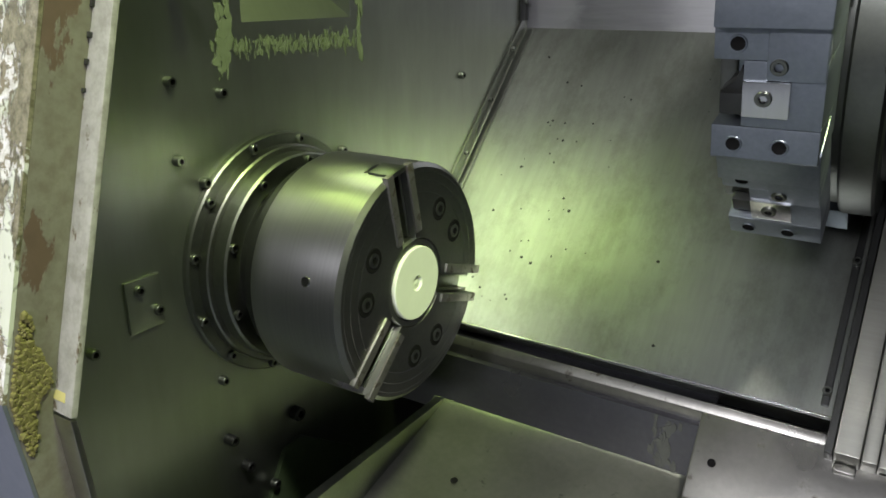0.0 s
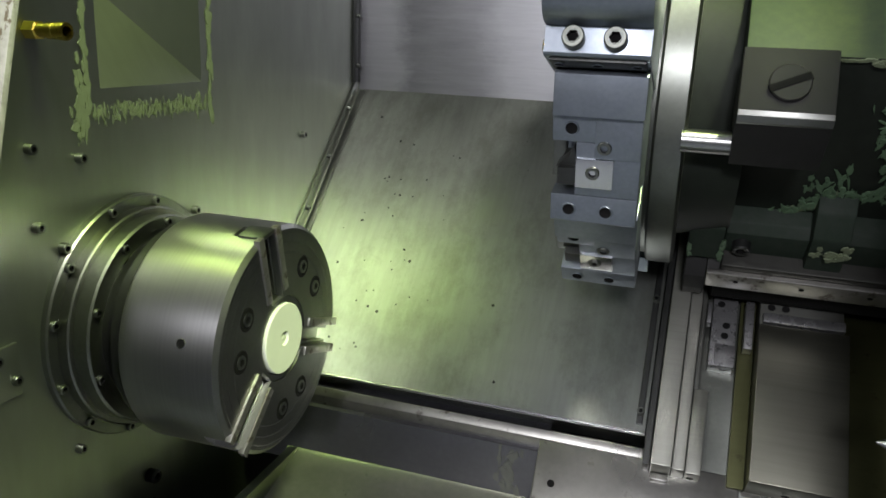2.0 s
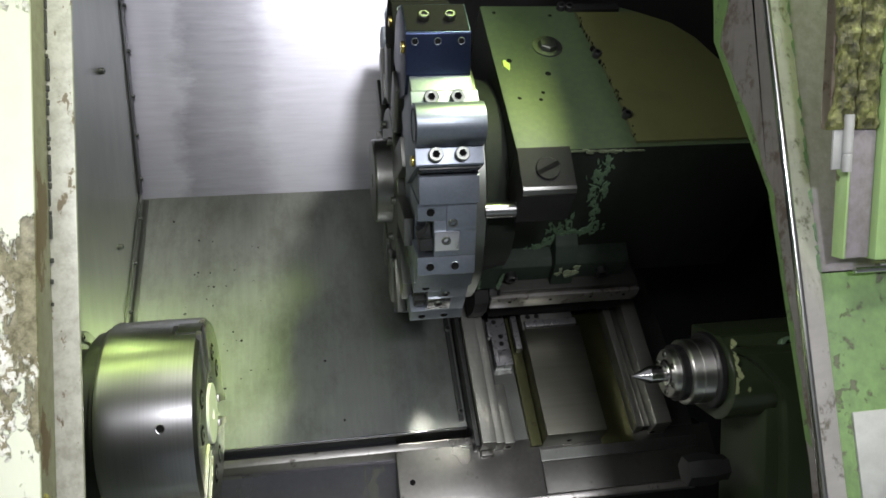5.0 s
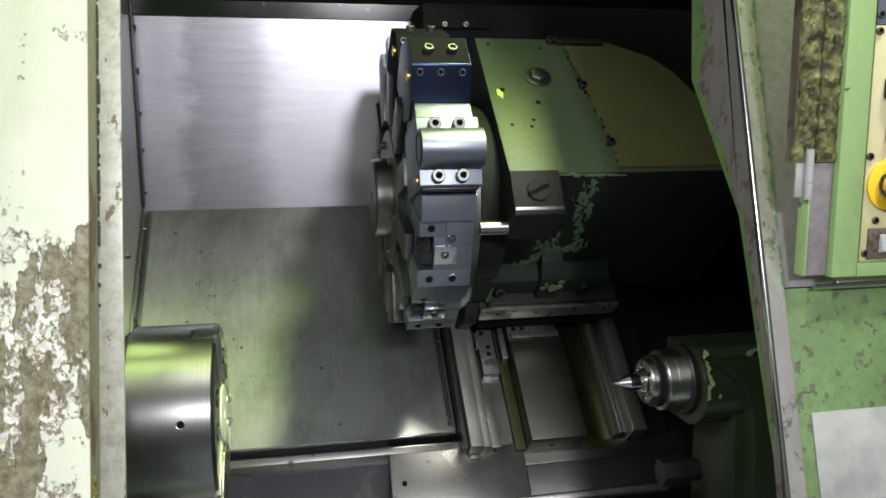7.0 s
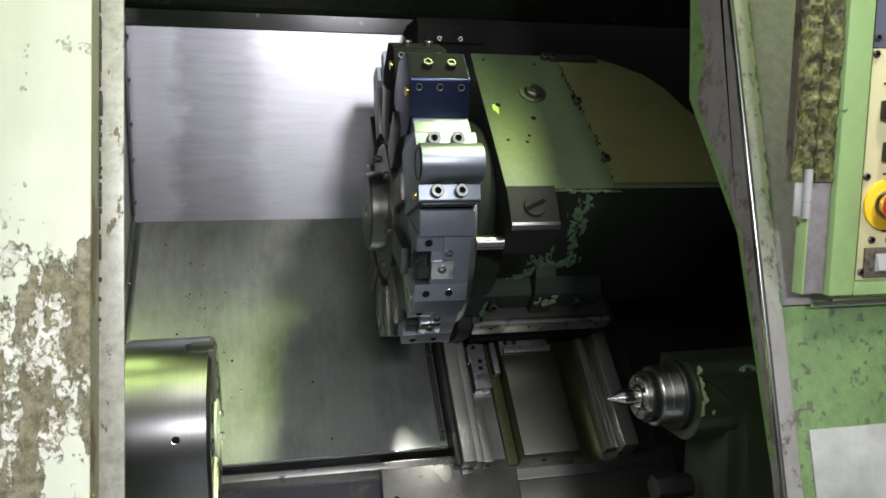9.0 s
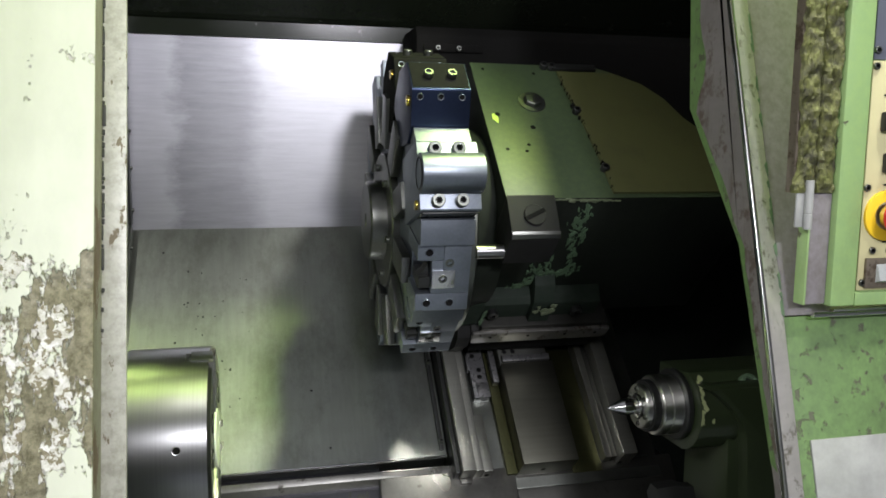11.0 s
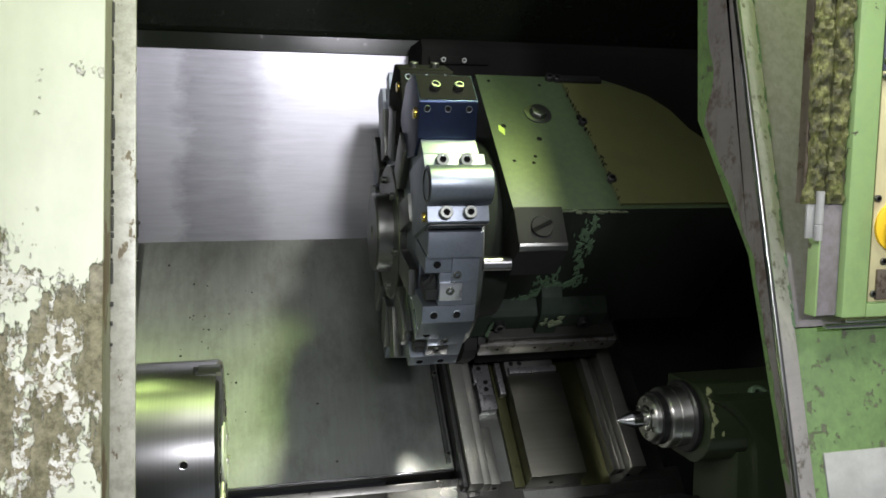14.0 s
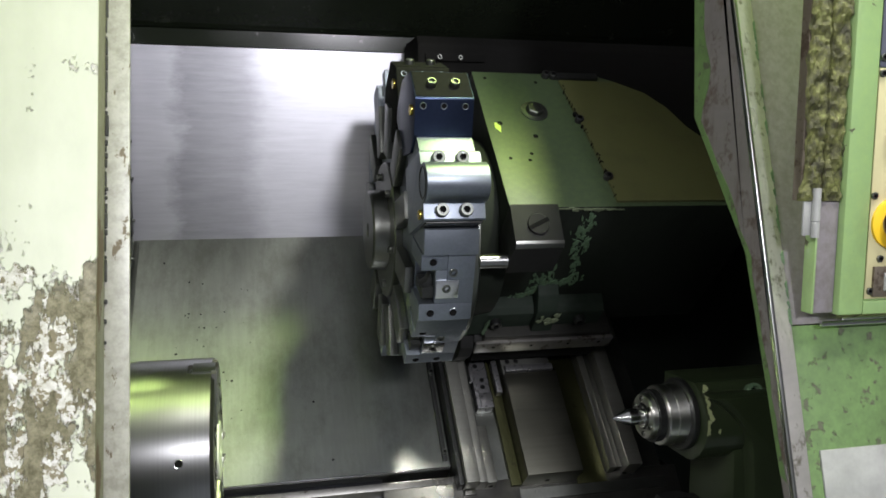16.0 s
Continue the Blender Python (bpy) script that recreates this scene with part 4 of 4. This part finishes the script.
bm = B(); box(bm, 0.590, 0.840, -0.356, -0.349, 0.116, 0.146, 0.002)
gib = part("gib", bm, GIBSTEEL, housing, "worn bright gib with rust specks")
for x in (0.622, 0.690, 0.758, 0.815):
    part("hole", DARK5, None, gib, m=pose(x, -0.3562, 0.134, 90, 0, 0))
# near-black box puts the shade of the gap below the slide into colour
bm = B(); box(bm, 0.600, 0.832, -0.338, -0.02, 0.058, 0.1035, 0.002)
part("slide_gap_shade", bm, DULLBLACK, housing)
bm = B(); prism(bm, [(-0.05, 0.056), (-0.05, 0.150), (-0.330, 0.150), (-0.352, 0.128), (-0.352, 0.100), (-0.335, 0.056)], 0.566, 0.5895, 0.002)
part("side_gib", bm, BLOCKGREY, housing)
bm = B(); prism(bm, [(-0.05, 0.147), (-0.05, 0.153), (-0.330, 0.153), (-0.350, 0.132), (-0.353, 0.127)], 0.590, 0.6035, 0.001)
part("wiper_strip", bm, RUBBER, housing)
# ragged remains of green paint on the grimy underside
rng = random.Random(7)


def ragged(cx, cn, w, h, y, mt, lean=0.0):
    pts = []
    for i in range(14):
        a = 2 * math.pi * i / 14
        q = rng.uniform(0.45, 1.3)
        u, v = w * q * math.cos(a), h * q * math.sin(a)
        pts.append((cx + u * math.cos(lean) - v * math.sin(lean), cn + u * math.sin(lean) + v * math.cos(lean)))
    bm = B(); prism(bm, pts, y, y - rng.uniform(0.0006, 0.0018), axis="y")
    part("paint_flake", bm, mt, housing, "ragged flake of green paint")


def flake_band(route, n, wide, mt, long=1.0):
    """Thin torn flakes strewn along a line, thickest at its lower edge."""
    for (x0, n0), (x1, n1) in zip(route, route[1:]):
        for k in range(n):
            f = rng.random()
            ragged(x0 + (x1 - x0) * f + rng.gauss(0, wide), n0 + (n1 - n0) * f + rng.gauss(0, wide),
                   rng.uniform(0.0008, 0.0032), rng.uniform(0.003, 0.010) * long, -0.3006 - 0.00009 * k, mt, rng.gauss(0.0, 0.45))


flake_band([(0.723, 0.414), (0.720, 0.374), (0.719, 0.340), (0.734, 0.310), (0.742, 0.253), (0.738, 0.241)], 20, 0.006, MIDGREEN)
flake_band([(0.729, 0.405), (0.739, 0.350), (0.741, 0.330)], 10, 0.0025, MIDGREEN)
flake_band([(0.729, 0.243), (0.702, 0.246), (0.686, 0.227), (0.664, 0.205), (0.655, 0.204)], 26, 0.0045, MIDGREEN, 0.7)
flake_band([(0.704, 0.240), (0.686, 0.222), (0.668, 0.206)], 12, 0.002, LIME, 0.6)
flake_band([(0.662, 0.252), (0.690, 0.256), (0.712, 0.270)], 10, 0.007, MIDGREEN, 1.2)
for k in range(14):   # paint left on the edges of the ribs
    ragged(rng.choice((0.568, 0.601)) + rng.gauss(0, 0.001), rng.uniform(0.160, 0.200), rng.uniform(0.001, 0.003), rng.uniform(0.004, 0.011), -0.3425 - 0.00013 * k, MIDGREEN)
for k in range(16):
    ragged(rng.uniform(0.690, 0.722), 0.196 + rng.gauss(0, 0.007), rng.uniform(0.003, 0.006), rng.uniform(0.003, 0.007), -0.3425 - 0.00013 * k, LIME)
for k in range(26):   # bright chipped edge of the top
    ragged(0.668 + 0.10 * k / 25, 0.428 + rng.gauss(0, 0.0008), 0.0045, 0.0016, -0.3006 - 0.00012 * k, LIME)
for k in range(16):
    ragged(rng.uniform(0.60, 0.765), 0.4265 + rng.gauss(0, 0.001), 0.006, 0.0022, -0.3006 - 0.00012 * k, LIME)

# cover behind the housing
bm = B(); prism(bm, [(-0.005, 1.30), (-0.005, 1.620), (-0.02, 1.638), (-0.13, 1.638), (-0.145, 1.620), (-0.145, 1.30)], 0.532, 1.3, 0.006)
rear = thing("rear_cover", "dark cover box behind the housing", "cover")
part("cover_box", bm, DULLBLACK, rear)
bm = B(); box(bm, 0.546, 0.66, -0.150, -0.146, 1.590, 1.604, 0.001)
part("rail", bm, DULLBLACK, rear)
for x in (0.572, 0.612):
    part("screw", CAP6, None, rear, m=pose(x, -0.150, 1.597, 90, 0, 0))

# ---- cross slide base with its ways ----
base = thing("slide_base", "oily cast iron cross slide base with ground ways", "machine slide", SL)
bm = B(); box(bm, 0.548, 0.925, -0.580, 0.05, -0.03, 0.004, 0.003)
part("base_slab", bm, OILSTEEL, base)
for x0, x1, s0, s1, n, mt in (
        (0.556, 0.5785, -0.04, 0.557, 0.050, GROUND), (0.5795, 0.593, -0.04, 0.556, 0.042, GROUND), (0.594, 0.6105, 0.455, 0.556, 0.036, GROUND),
        (0.594, 0.600, -0.04, 0.4545, 0.022, SHADEWAY), (0.640, 0.6585, -0.04, 0.557, 0.016, OLIVEWAY), (0.6595, 0.757, 0.366, 0.556, 0.053, WAYBLOCK),
        (0.6595, 0.752, -0.04, 0.3655, 0.046, SHADEWAY), (0.816, 0.8285, -0.04, 0.548, 0.030, GROUND), (0.830, 0.841, -0.04, 0.546, 0.024, SHADEWAY), (0.8420, 0.868, -0.04, 0.553, 0.050, GROUND)):
    bm = B(); box(bm, x0, x1, -s1, -s0, 0.002, n, 0.0012)
    part("way", bm, mt, base)
bm = B(); box(bm, 0.547, 0.5545, -0.555, 0.0, 0.0, 0.036, 0.001)
part("way_wiper", bm, BLACKSTEEL, base)
bm = B(); box(bm, 0.557, 0.577, -0.566, -0.5575, 0.002, 0.018, 0.002)
part("way_foot", bm, FRONTCAST, base, "bright worn foot of the way")
bm = B(); box(bm, 0.607, 0.636, -0.417, -0.30, 0.004, 0.024, 0.0015); box(bm, 0.6135, 0.6365, -0.417, -0.388, 0.0238, 0.0262, 0.0008)
block = part("nut_block", bm, SPECKLED, base, "oil-spotted steel nut block")
for s in (0.333, 0.362, 0.376):
    part("hole", DARK8, None, block, m=pose(0.6205 + 0.004 * math.sin(s * 90), -s, 0.0242))
bm = B(); box(bm, 0.6445, 0.6545, -0.394, -0.330, 0.020, 0.036, 0.001)
part("gib_key", bm, SPECKLED, base)
bm = B(); box(bm, 0.6005, 0.6055, -0.366, -0.338, 0.021, 0.036, 0.0008)
part("gib_key", bm, SPECKLED, base)
bm = B(); box(bm, 0.663, 0.752, -0.364, -0.352, 0.0462, 0.0560, 0.001)
part("stop_strip", bm, SPECKLED, base)
for x in (0.672, 0.688):
    part("hole", DARK8, None, base, m=pose(x, -0.340, 0.0464))
bm = B(); box(bm, 0.760, 0.8145, -0.562, -0.20, 0.004, 0.007, 0.0008)
part("gutter_floor", bm, OLIVEWAY, base, "oily yellow-green gutter floor")
for x in (0.600, 0.70, 0.84):
    part("hole", DARK8, None, base, m=pose(x, -0.5585 if x < 0.65 else -0.5575, 0.026, 90, 0, 0))

# ---- tailstock ----
tail = thing("tailstock", "green painted tailstock with a steel live centre", "tailstock", AX)
bm = B(); lathe(bm, [(0.730, 0.0), (0.7305, 0.0006), (0.754, 0.0118), (0.755, 0.012), (0.776, 0.012), (0.777, 0.0165), (0.781, 0.0165), (0.7815, 0.019)], 40)
part("live_centre", bm, BRIGHT, tail, "pointed bright live centre")
bm = B(); lathe(bm, [(0.779, 0.019), (0.779, 0.031), (0.7805, 0.0325), (0.788, 0.0325), (0.7885, 0.030)], 56, closed=False)
collar = part("collar", bm, QUILL, tail, "steel collar with small screws")
bm = B(); lathe(bm, [(0.7875, 0.030), (0.7878, 0.0370), (0.7885, 0.0380), (0.7985, 0.0380), (0.7995, 0.0365), (0.7995, 0.030)], 56, closed=False)
part("seal_ring", bm, BLACKSTEEL, tail, "dark seal ring")
for i in range(6):
    a = radians(60 * i + 20)
    part("screw", CAP6, None, collar, m=pose(0.779, 0.0255 * math.cos(a), 0.0255 * math.sin(a), 0, -90, 0) @ Matrix.Diagonal((0.8, 0.8, 0.4, 1)))
bm = B(); lathe(bm, [(0.799, 0.035), (0.7995, 0.042), (0.801, 0.0438), (0.812, 0.0438), (0.8125, 0.0428), (0.8145, 0.0428), (0.815, 0.0438), (0.838, 0.0438)], 64)
part("quill", bm, QUILL, tail, "bright ground steel quill")
bm = B(); lathe(bm, [(0.831, 0.0435), (0.8315, 0.051), (0.833, 0.0525), (0.840, 0.0525), (0.842, 0.051)], 56)
part("wiper_ring", bm, BLACKSTEEL, tail)
bm = B()
pts = [(0.055, 0.050), (-0.020, 0.0535)]
for i in range(10):
    a = radians(70 - 145 * i / 9)
    pts.append((-0.004 - 0.064 * math.cos(a), -0.004 + 0.0625 * math.sin(a)))
pts += [(0.03, -0.066), (0.055, -0.066)]
prism(bm, pts, 0.842, 1.25, 0.004)
part("tailstock_body", bm, TAILGREEN, tail)
bm = B(); prism(bm, [(0.055, -0.04), (-0.058, -0.04), (-0.062, -0.12), (-0.06, -0.32), (0.055, -0.32)], 0.893, 1.25, 0.004)
part("lower_web", bm, TAILGREEN, tail)
bm = B(); prism(bm, [(0.838, 0.046), (0.855, 0.038), (0.876, 0.020), (0.897, -0.004), (0.906, -0.025), (0.911, -0.080), (0.915, -0.30), (1.2, -0.30), (1.2, 0.046)], -0.082, -0.045, 0.007, axis="y")
part("front_rib", bm, TAILGREEN, tail)
bm = B(); PLUG = pose(0.926, -0.050, 0.040, -40, 0, 0) @ pose(0, 0, 0, 0, 0, -90)
lathe(bm, [(-0.012, 0.015), (0.006, 0.0135), (0.0075, 0.012), (0.0075, 0.0075), (0.002, 0.0065)], 28, PLUG, closed=False)
boss = part("oil_plug", bm, MIDGREEN, tail, "painted oil plug boss")
bm = B(); lathe(bm, [(0.003, 0.0068), (0.0032, 0.0)], 20, PLUG, closed=False)
part("plug_hole", bm, HOLE, boss)
rng = random.Random(3)
spots = [(0.851, -0.030, 0.007), (0.862, -0.006, 0.004), (0.90, -0.035, 0.005), (0.95, -0.035, 0.006), (0.93, 0.02, 0.004), (0.885, 0.030, 0.003)]
spots += [(0.8435 + abs(rng.gauss(0, 0.0028)), -0.050 + 0.0042 * i, rng.uniform(0.002, 0.0048)) for i in range(25)]
for cx, cz, r in spots:
    a0 = math.asin(max(-1, min(1, cz / 0.066)))
    bm = B()
    pts = [(max(0.8425, cx + r * rng.uniform(0.5, 1.2) * math.cos(a)), cz + r * rng.uniform(0.5, 1.3) * math.sin(a)) for a in [0.5 * i for i in range(12)]]
    vs = [bm.verts.new((x, -0.004 - math.sqrt(max(0.0, 0.0648 ** 2 - (z - 0.004) ** 2)), z)) for x, z in pts]
    bm.faces.new(vs)
    part("paint_chip", bm, PALECHIP, tail, "pale chipped paint")
bm = B(); lathe(bm, [(0.80, 0.020), (0.815, 0.022), (0.835, 0.022), (0.85, 0.017), (0.86, 0.017)], 6, pose(0, -0.02, -0.135))
part("clamp_nut", bm, BLACKSTEEL, tail)

# ---- the sliding door on the headstock side ----
FR = pose(0, -0.889, 1.25, -15.64, 0, 0)   # leaning front: x along the machine, y into it, z up the lean
door = thing("sliding_door", "pale peeling enamel sliding door with a worn steel edge", "machine door", FR)
KZ = -0.205
bm = B(); prism(bm, [(0.0, KZ), (0.0, 0.75), (0.003, 0.75), (0.003, KZ)], -0.75, 0.1035)
part("door_skin", bm, PEELED, door)
bm = B(); prism(bm, [(0.0, KZ), (0.003, KZ), (0.163, KZ - 0.40), (0.160, KZ - 0.40)], -0.75, 0.1035)
part("lower_skin", bm, GREYPANEL, door)
bm = B(); prism(bm, [(0.0032, KZ), (0.0032, 0.75), (0.036, 0.75), (0.036, KZ - 0.01), (0.18, KZ - 0.40), (0.163, KZ - 0.40)], 0.1005, 0.1035, 0.0005)
part("door_return", bm, RETURNRUST, door)
bm = B(); prism(bm, [(0.036, KZ - 0.01), (0.036, 0.75), (0.041, 0.75), (0.041, KZ - 0.01)], 0.1005, 0.1245, 0.0008)
part("door_lip", bm, LIPPAINT, door)
bm = B(); prism(bm, [(0.036, KZ - 0.012), (0.041, KZ - 0.012), (0.185, KZ - 0.41), (0.18, KZ - 0.41)], 0.1005, 0.1245, 0.0005)
part("lower_lip", bm, STEEL_TRIM, door)
rng = random.Random(21)
z = 0.005
while z < 0.45:
    h = rng.choice((0.003, 0.005, 0.008, 0.014, 0.02)) if z > 0.06 else rng.choice((0.003, 0.004, 0.006))
    bm = B(); box(bm, 0.1030, 0.1046 + rng.uniform(0, 0.0018), 0.0335, 0.0368, z, z + h, 0.0006)
    part("seal_piece", bm, RUBBER, door, "torn black rubber seal")
    z += h + (rng.choice((0.0008, 0.0015, 0.004)) if z > 0.06 else rng.uniform(0.012, 0.02))
bm = B()
rng = random.Random(5)
for i in range(900):
    z = rng.gauss(-0.195, 0.022)
    if not -0.245 < z < -0.145:
        continue
    y = 0.006 + 0.030 * rng.random() * (1 - abs(z + 0.195) / 0.06) * (0.75 + 0.5 * noise.noise(Vector((z * 90, 0.3, 1.0)))) + max(0.0, (-0.205 - z) * 0.4)
    r = rng.uniform(0.0009, 0.0027)
    bmesh.ops.create_icosphere(bm, subdivisions=1, radius=r, matrix=pose(0.1035 + r * 0.4, y, z, rng.uniform(0, 90), 0, 0) @ Matrix.Diagonal((1.0, rng.uniform(0.6, 1.5), rng.uniform(0.6, 1.6), 1)))
part("foam_lump", bm, SEALANT, door, "crumbling yellow-brown foam residue")
bm = B(); prism(bm, [(0.035, -0.206), (0.0415, -0.209), (0.043, -0.198), (0.040, -0.190), (0.0365, -0.196)], 0.1036, 0.116, 0.0006)
part("chipped_paint", bm, CHIPCREAM, door, "cream chip of old paint")

# ---- the fixed end on the tailstock side ----
def yf(z):
    return -0.889 - 0.28 * (1.25 - z)


jamb = thing("end_jamb", "grey steel end jamb with green paint at its edge and a bright trim", "machine frame")
edge = [(-0.705, 1.95), (-0.716, 1.606), (-0.727, 1.461), (-0.840, 1.310), (-0.924, 1.068), (-0.945, 0.98), (-1.02, 0.72)]
bm = B(); prism(bm, edge + [(yf(0.72), 0.72), (yf(1.95), 1.95)], 0.7565, 0.7600)
part("jamb_plate", bm, JAMBSTEEL, jamb)
bm = B()
pts_in, pts_out = [], []
rng = random.Random(9)
for (y0, z0), (y1, z1) in zip(edge[:4], edge[1:5]):
    for i in range(12):
        f = i / 12
        y, zz = y0 + (y1 - y0) * f, z0 + (z1 - z0) * f
        pts_in.append((y, zz)); pts_out.append((y - 0.007 - rng.uniform(0, 0.004) - 0.012 * max(0.0, zz - 1.3) / 0.3 - 0.034 * max(0.0, noise.noise(Vector((zz * 11, 0.7, 2.0)))), zz - 0.004))
prism(bm, pts_in + pts_out[::-1], 0.7560, 0.7564)
part("paint_edge", bm, FRONTGREEN, jamb, "worn green paint along the edge")
bm = B(); box(bm, 0.7545, 0.7595, -0.003, 0.004, -0.55, 0.75, 0.0018, FR)
part("edge_trim", bm, BRIGHT, jamb, "bright worn rounded trim")
bm = B(); prism(bm, [(0.7596, 0.000), (0.7865, 0.010), (0.7865, 0.016), (0.7596, 0.008)], -0.55, 0.75, 0.0008, FR, axis="z")
part("trim_slope", bm, SLOPE, jamb, "scuffed grey slope beside the trim")
rng = random.Random(15)
for i in range(34):
    z = rng.uniform(-0.02, 0.45); h = rng.uniform(0.004, 0.022); w = rng.uniform(0.001, 0.005)
    bm = B(); prism(bm, [(0.7866, z), (0.7866, z + h), (0.7866 - w, z + h * rng.uniform(0.4, 0.9)), (0.7866 - w * rng.uniform(0.2, 1), z + h * 0.2)], 0.0085, 0.0108, 0, FR, axis="y")
    part("paint_flake", bm, MIDGREEN, jamb)

front = thing("front_cover", "chipped green enamel front cover with a blank plate", "machine cover", FR)
bm = B(); box(bm, 0.787, 1.5, 0.012, 0.016, -0.75, -0.012, 0.001)
part("cover_sheet", bm, FRONTGREEN, front)
bm = B(); box(bm, 0.802, 0.985, 0.0095, 0.0121, -0.235, -0.142, 0.0008)
part("plate", bm, PLATEWHITE, front, "scuffed pale blank plate")
bm = B(); box(bm, 0.787, 1.5, 0.012, 0.018, -0.011, 0.75, 0.001)
part("upper_sheet", bm, JAMBGREY, front)
bm = B(); box(bm, 0.845, 1.1, 0.004, 0.012, -0.014, -0.006, 0.001); lathe(bm, [(0.815, 0.003), (1.1, 0.003)], 16, pose(0, 0.001, -0.012))
part("drip_rail", bm, BRIGHT, front)

PZ = pose(0, -0.905, 1.25, 0, 0, 0.0)
pend = thing("control_pendant", "light green control pendant with a worn beige panel", "control panel", PZ)
bm = B(); box(bm, 0.8225, 0.8525, -0.002, 0.022, 0.0, 0.70, 0.003)
part("case_edge", bm, PENDANT, pend)
bm = B(); box(bm, 0.853, 1.4, 0.004, 0.022, 0.0, 0.70, 0.001); box(bm, 0.853, 1.4, -0.001, 0.004, 0.0, 0.014, 0.001)
part("case", bm, PENDANT, pend)
bm = B(); box(bm, 0.797, 0.822, 0.006, 0.020, 0.002, 0.118, 0.001)
part("mount_strip", bm, JAMBGREY, pend, "chipped grey mounting strip")
bm = B(); box(bm, 0.7945, 0.7968, 0.004, 0.020, 0.002, 0.118, 0.0006)
part("strip_edge", bm, PENDANT, pend)
# thick flaking paint above the hinge
rng = random.Random(31)
for x0, x1 in ((0.774, 0.7985), (0.7995, 0.822)):
    bm = B()
    nx, nz = 16, 190
    grid = []
    for k in range(nz + 1):
        z = 0.119 + 0.58 * k / nz
        ragged_in = 0.006 * (noise.fractal(Vector((3.1, z * 28, x0 * 9)), 1.0, 2.0, 4) + 0.2) if x0 < 0.79 else 0.0
        row = []
        for i in range(nx + 1):
            x = x0 + ragged_in + (x1 - x0 - ragged_in) * i / nx
            d = 0.0042 * noise.fractal(Vector((x * 120, z * 85, 1.7)), 1.0, 2.0, 5) + 0.0024 * abs(noise.noise(Vector((x * 260, z * 200, 4.0))))
            row.append(bm.verts.new((x, 0.004 - d - (0.0 if 0 < i < nx else -0.003), z)))
        grid.append(row)
    for a, e in zip(grid, grid[1:]):
        for i in range(nx):
            bm.faces.new((a[i], a[i + 1], e[i + 1], e[i]))
    part("flaking_paint", bm, FLAKING, pend, "thick flaking olive paint")
bm = B(); box(bm, 0.776, 0.822, 0.0075, 0.020, 0.119, 0.70, 0.001)
part("hinge_plate", bm, RUSTY, pend)
bm = B(); lathe(bm, [(0.082, 0.0042), (0.097, 0.0042), (0.0975, 0.0036), (0.0985, 0.0036), (0.099, 0.0042), (0.132, 0.0042)], 20, pose(0.7905, 0.001, 0, 0, -90, 0)); box(bm, 0.778, 0.79, 0.0035, 0.006, 0.084, 0.13, 0.0006)
part("hinge", bm, PLATEWHITE, pend, "worn steel hinge")
bm = B(); box(bm, 0.8565, 1.35, 0.002, 0.004, 0.0155, 0.2535, 0.0006)
part("panel", bm, BEIGE, pend, "worn beige operating panel")
bm = B(); box(bm, 0.8565, 1.35, 0.002, 0.004, 0.2545, 0.65, 0.0006)
part("screen_panel", bm, GREYPANEL, pend, "dark grey upper panel")


def square_button(x, z, lens):
    bm = B(); box(bm, x - 0.012, x + 0.013, -0.006, 0.002, z - 0.010, z + 0.010, 0.002)
    frame_ = part("button_frame", bm, BLACK, pend)
    bm = B(); box(bm, x - 0.006, x + 0.008, -0.010, -0.0058, z - 0.007, z + 0.006, 0.0015)
    part("button", bm, lens, frame_)


for x, z in ((0.882, 0.192), (0.911, 0.192), (0.888, 0.150), (0.917, 0.150)):
    square_button(x, z, LENS)
AT = pose(0.885, 0.002, 0.095, 0, 0, -90)
bm = B(); lathe(bm, [(0.0, 0.0265), (0.003, 0.0265), (0.0035, 0.025), (0.0035, 0.015)], 48, AT, closed=False)
ring = part("stop_ring", bm, YELLOW, pend, "yellow ring of the stop button")
bm = B(); lathe(bm, [(0.003, 0.0125), (0.012, 0.0125), (0.012, 0.011), (0.016, 0.011)], 40, AT, closed=False)
part("collar", bm, BRIGHT, ring)
bm = B(); lathe(bm, [(0.015, 0.014), (0.018, 0.0185), (0.027, 0.0185), (0.031, 0.015), (0.032, 0.0)], 40, AT, closed=False)
part("button", bm, RED, ring, "red mushroom button")
for x, z in ((0.860, 0.264), (0.860, 0.248), (0.860, 0.124), (0.872, 0.058), (0.893, 0.058), (0.862, 0.024)):
    part("screw", CAP6, None, pend, m=pose(x, 0.002, z, 90, 0, 0) @ Matrix.Diagonal((0.8, 0.8, 0.4, 1)))
bm = B(); lathe(bm, [(0.0, 0.006), (0.004, 0.006), (0.005, 0.005), (0.005, 0.0)], 20, pose(0.892, 0.002, 0.236, 0, 0, -90), closed=False)
part("knob", bm, BRIGHT, pend)
for x, z, w in ((0.872, 0.218, 0.010), (0.898, 0.218, 0.010), (0.886, 0.170, 0.008), (0.880, 0.126, 0.008), (0.884, 0.066, 0.008)):
    bm = B(); box(bm, x, x + w, 0.0014, 0.002, z, z + 0.002)
    part("legend_bar", bm, BLACK, pend)
bm = B(); box(bm, 0.864, 0.97, -0.0015, 0.002, 0.018, 0.050, 0.001)
bezel = part("switch_bezel", bm, RUSTY, pend, "grimy switch bezel")
for x, mt in ((0.876, LENS), (0.902, RED)):
    bm = B(); prism(bm, [(-0.0014, 0.024), (-0.009, 0.027), (-0.005, 0.040), (-0.0014, 0.044)], x, x + 0.018, 0.0008)
    part("rocker_switch", bm, mt, bezel)
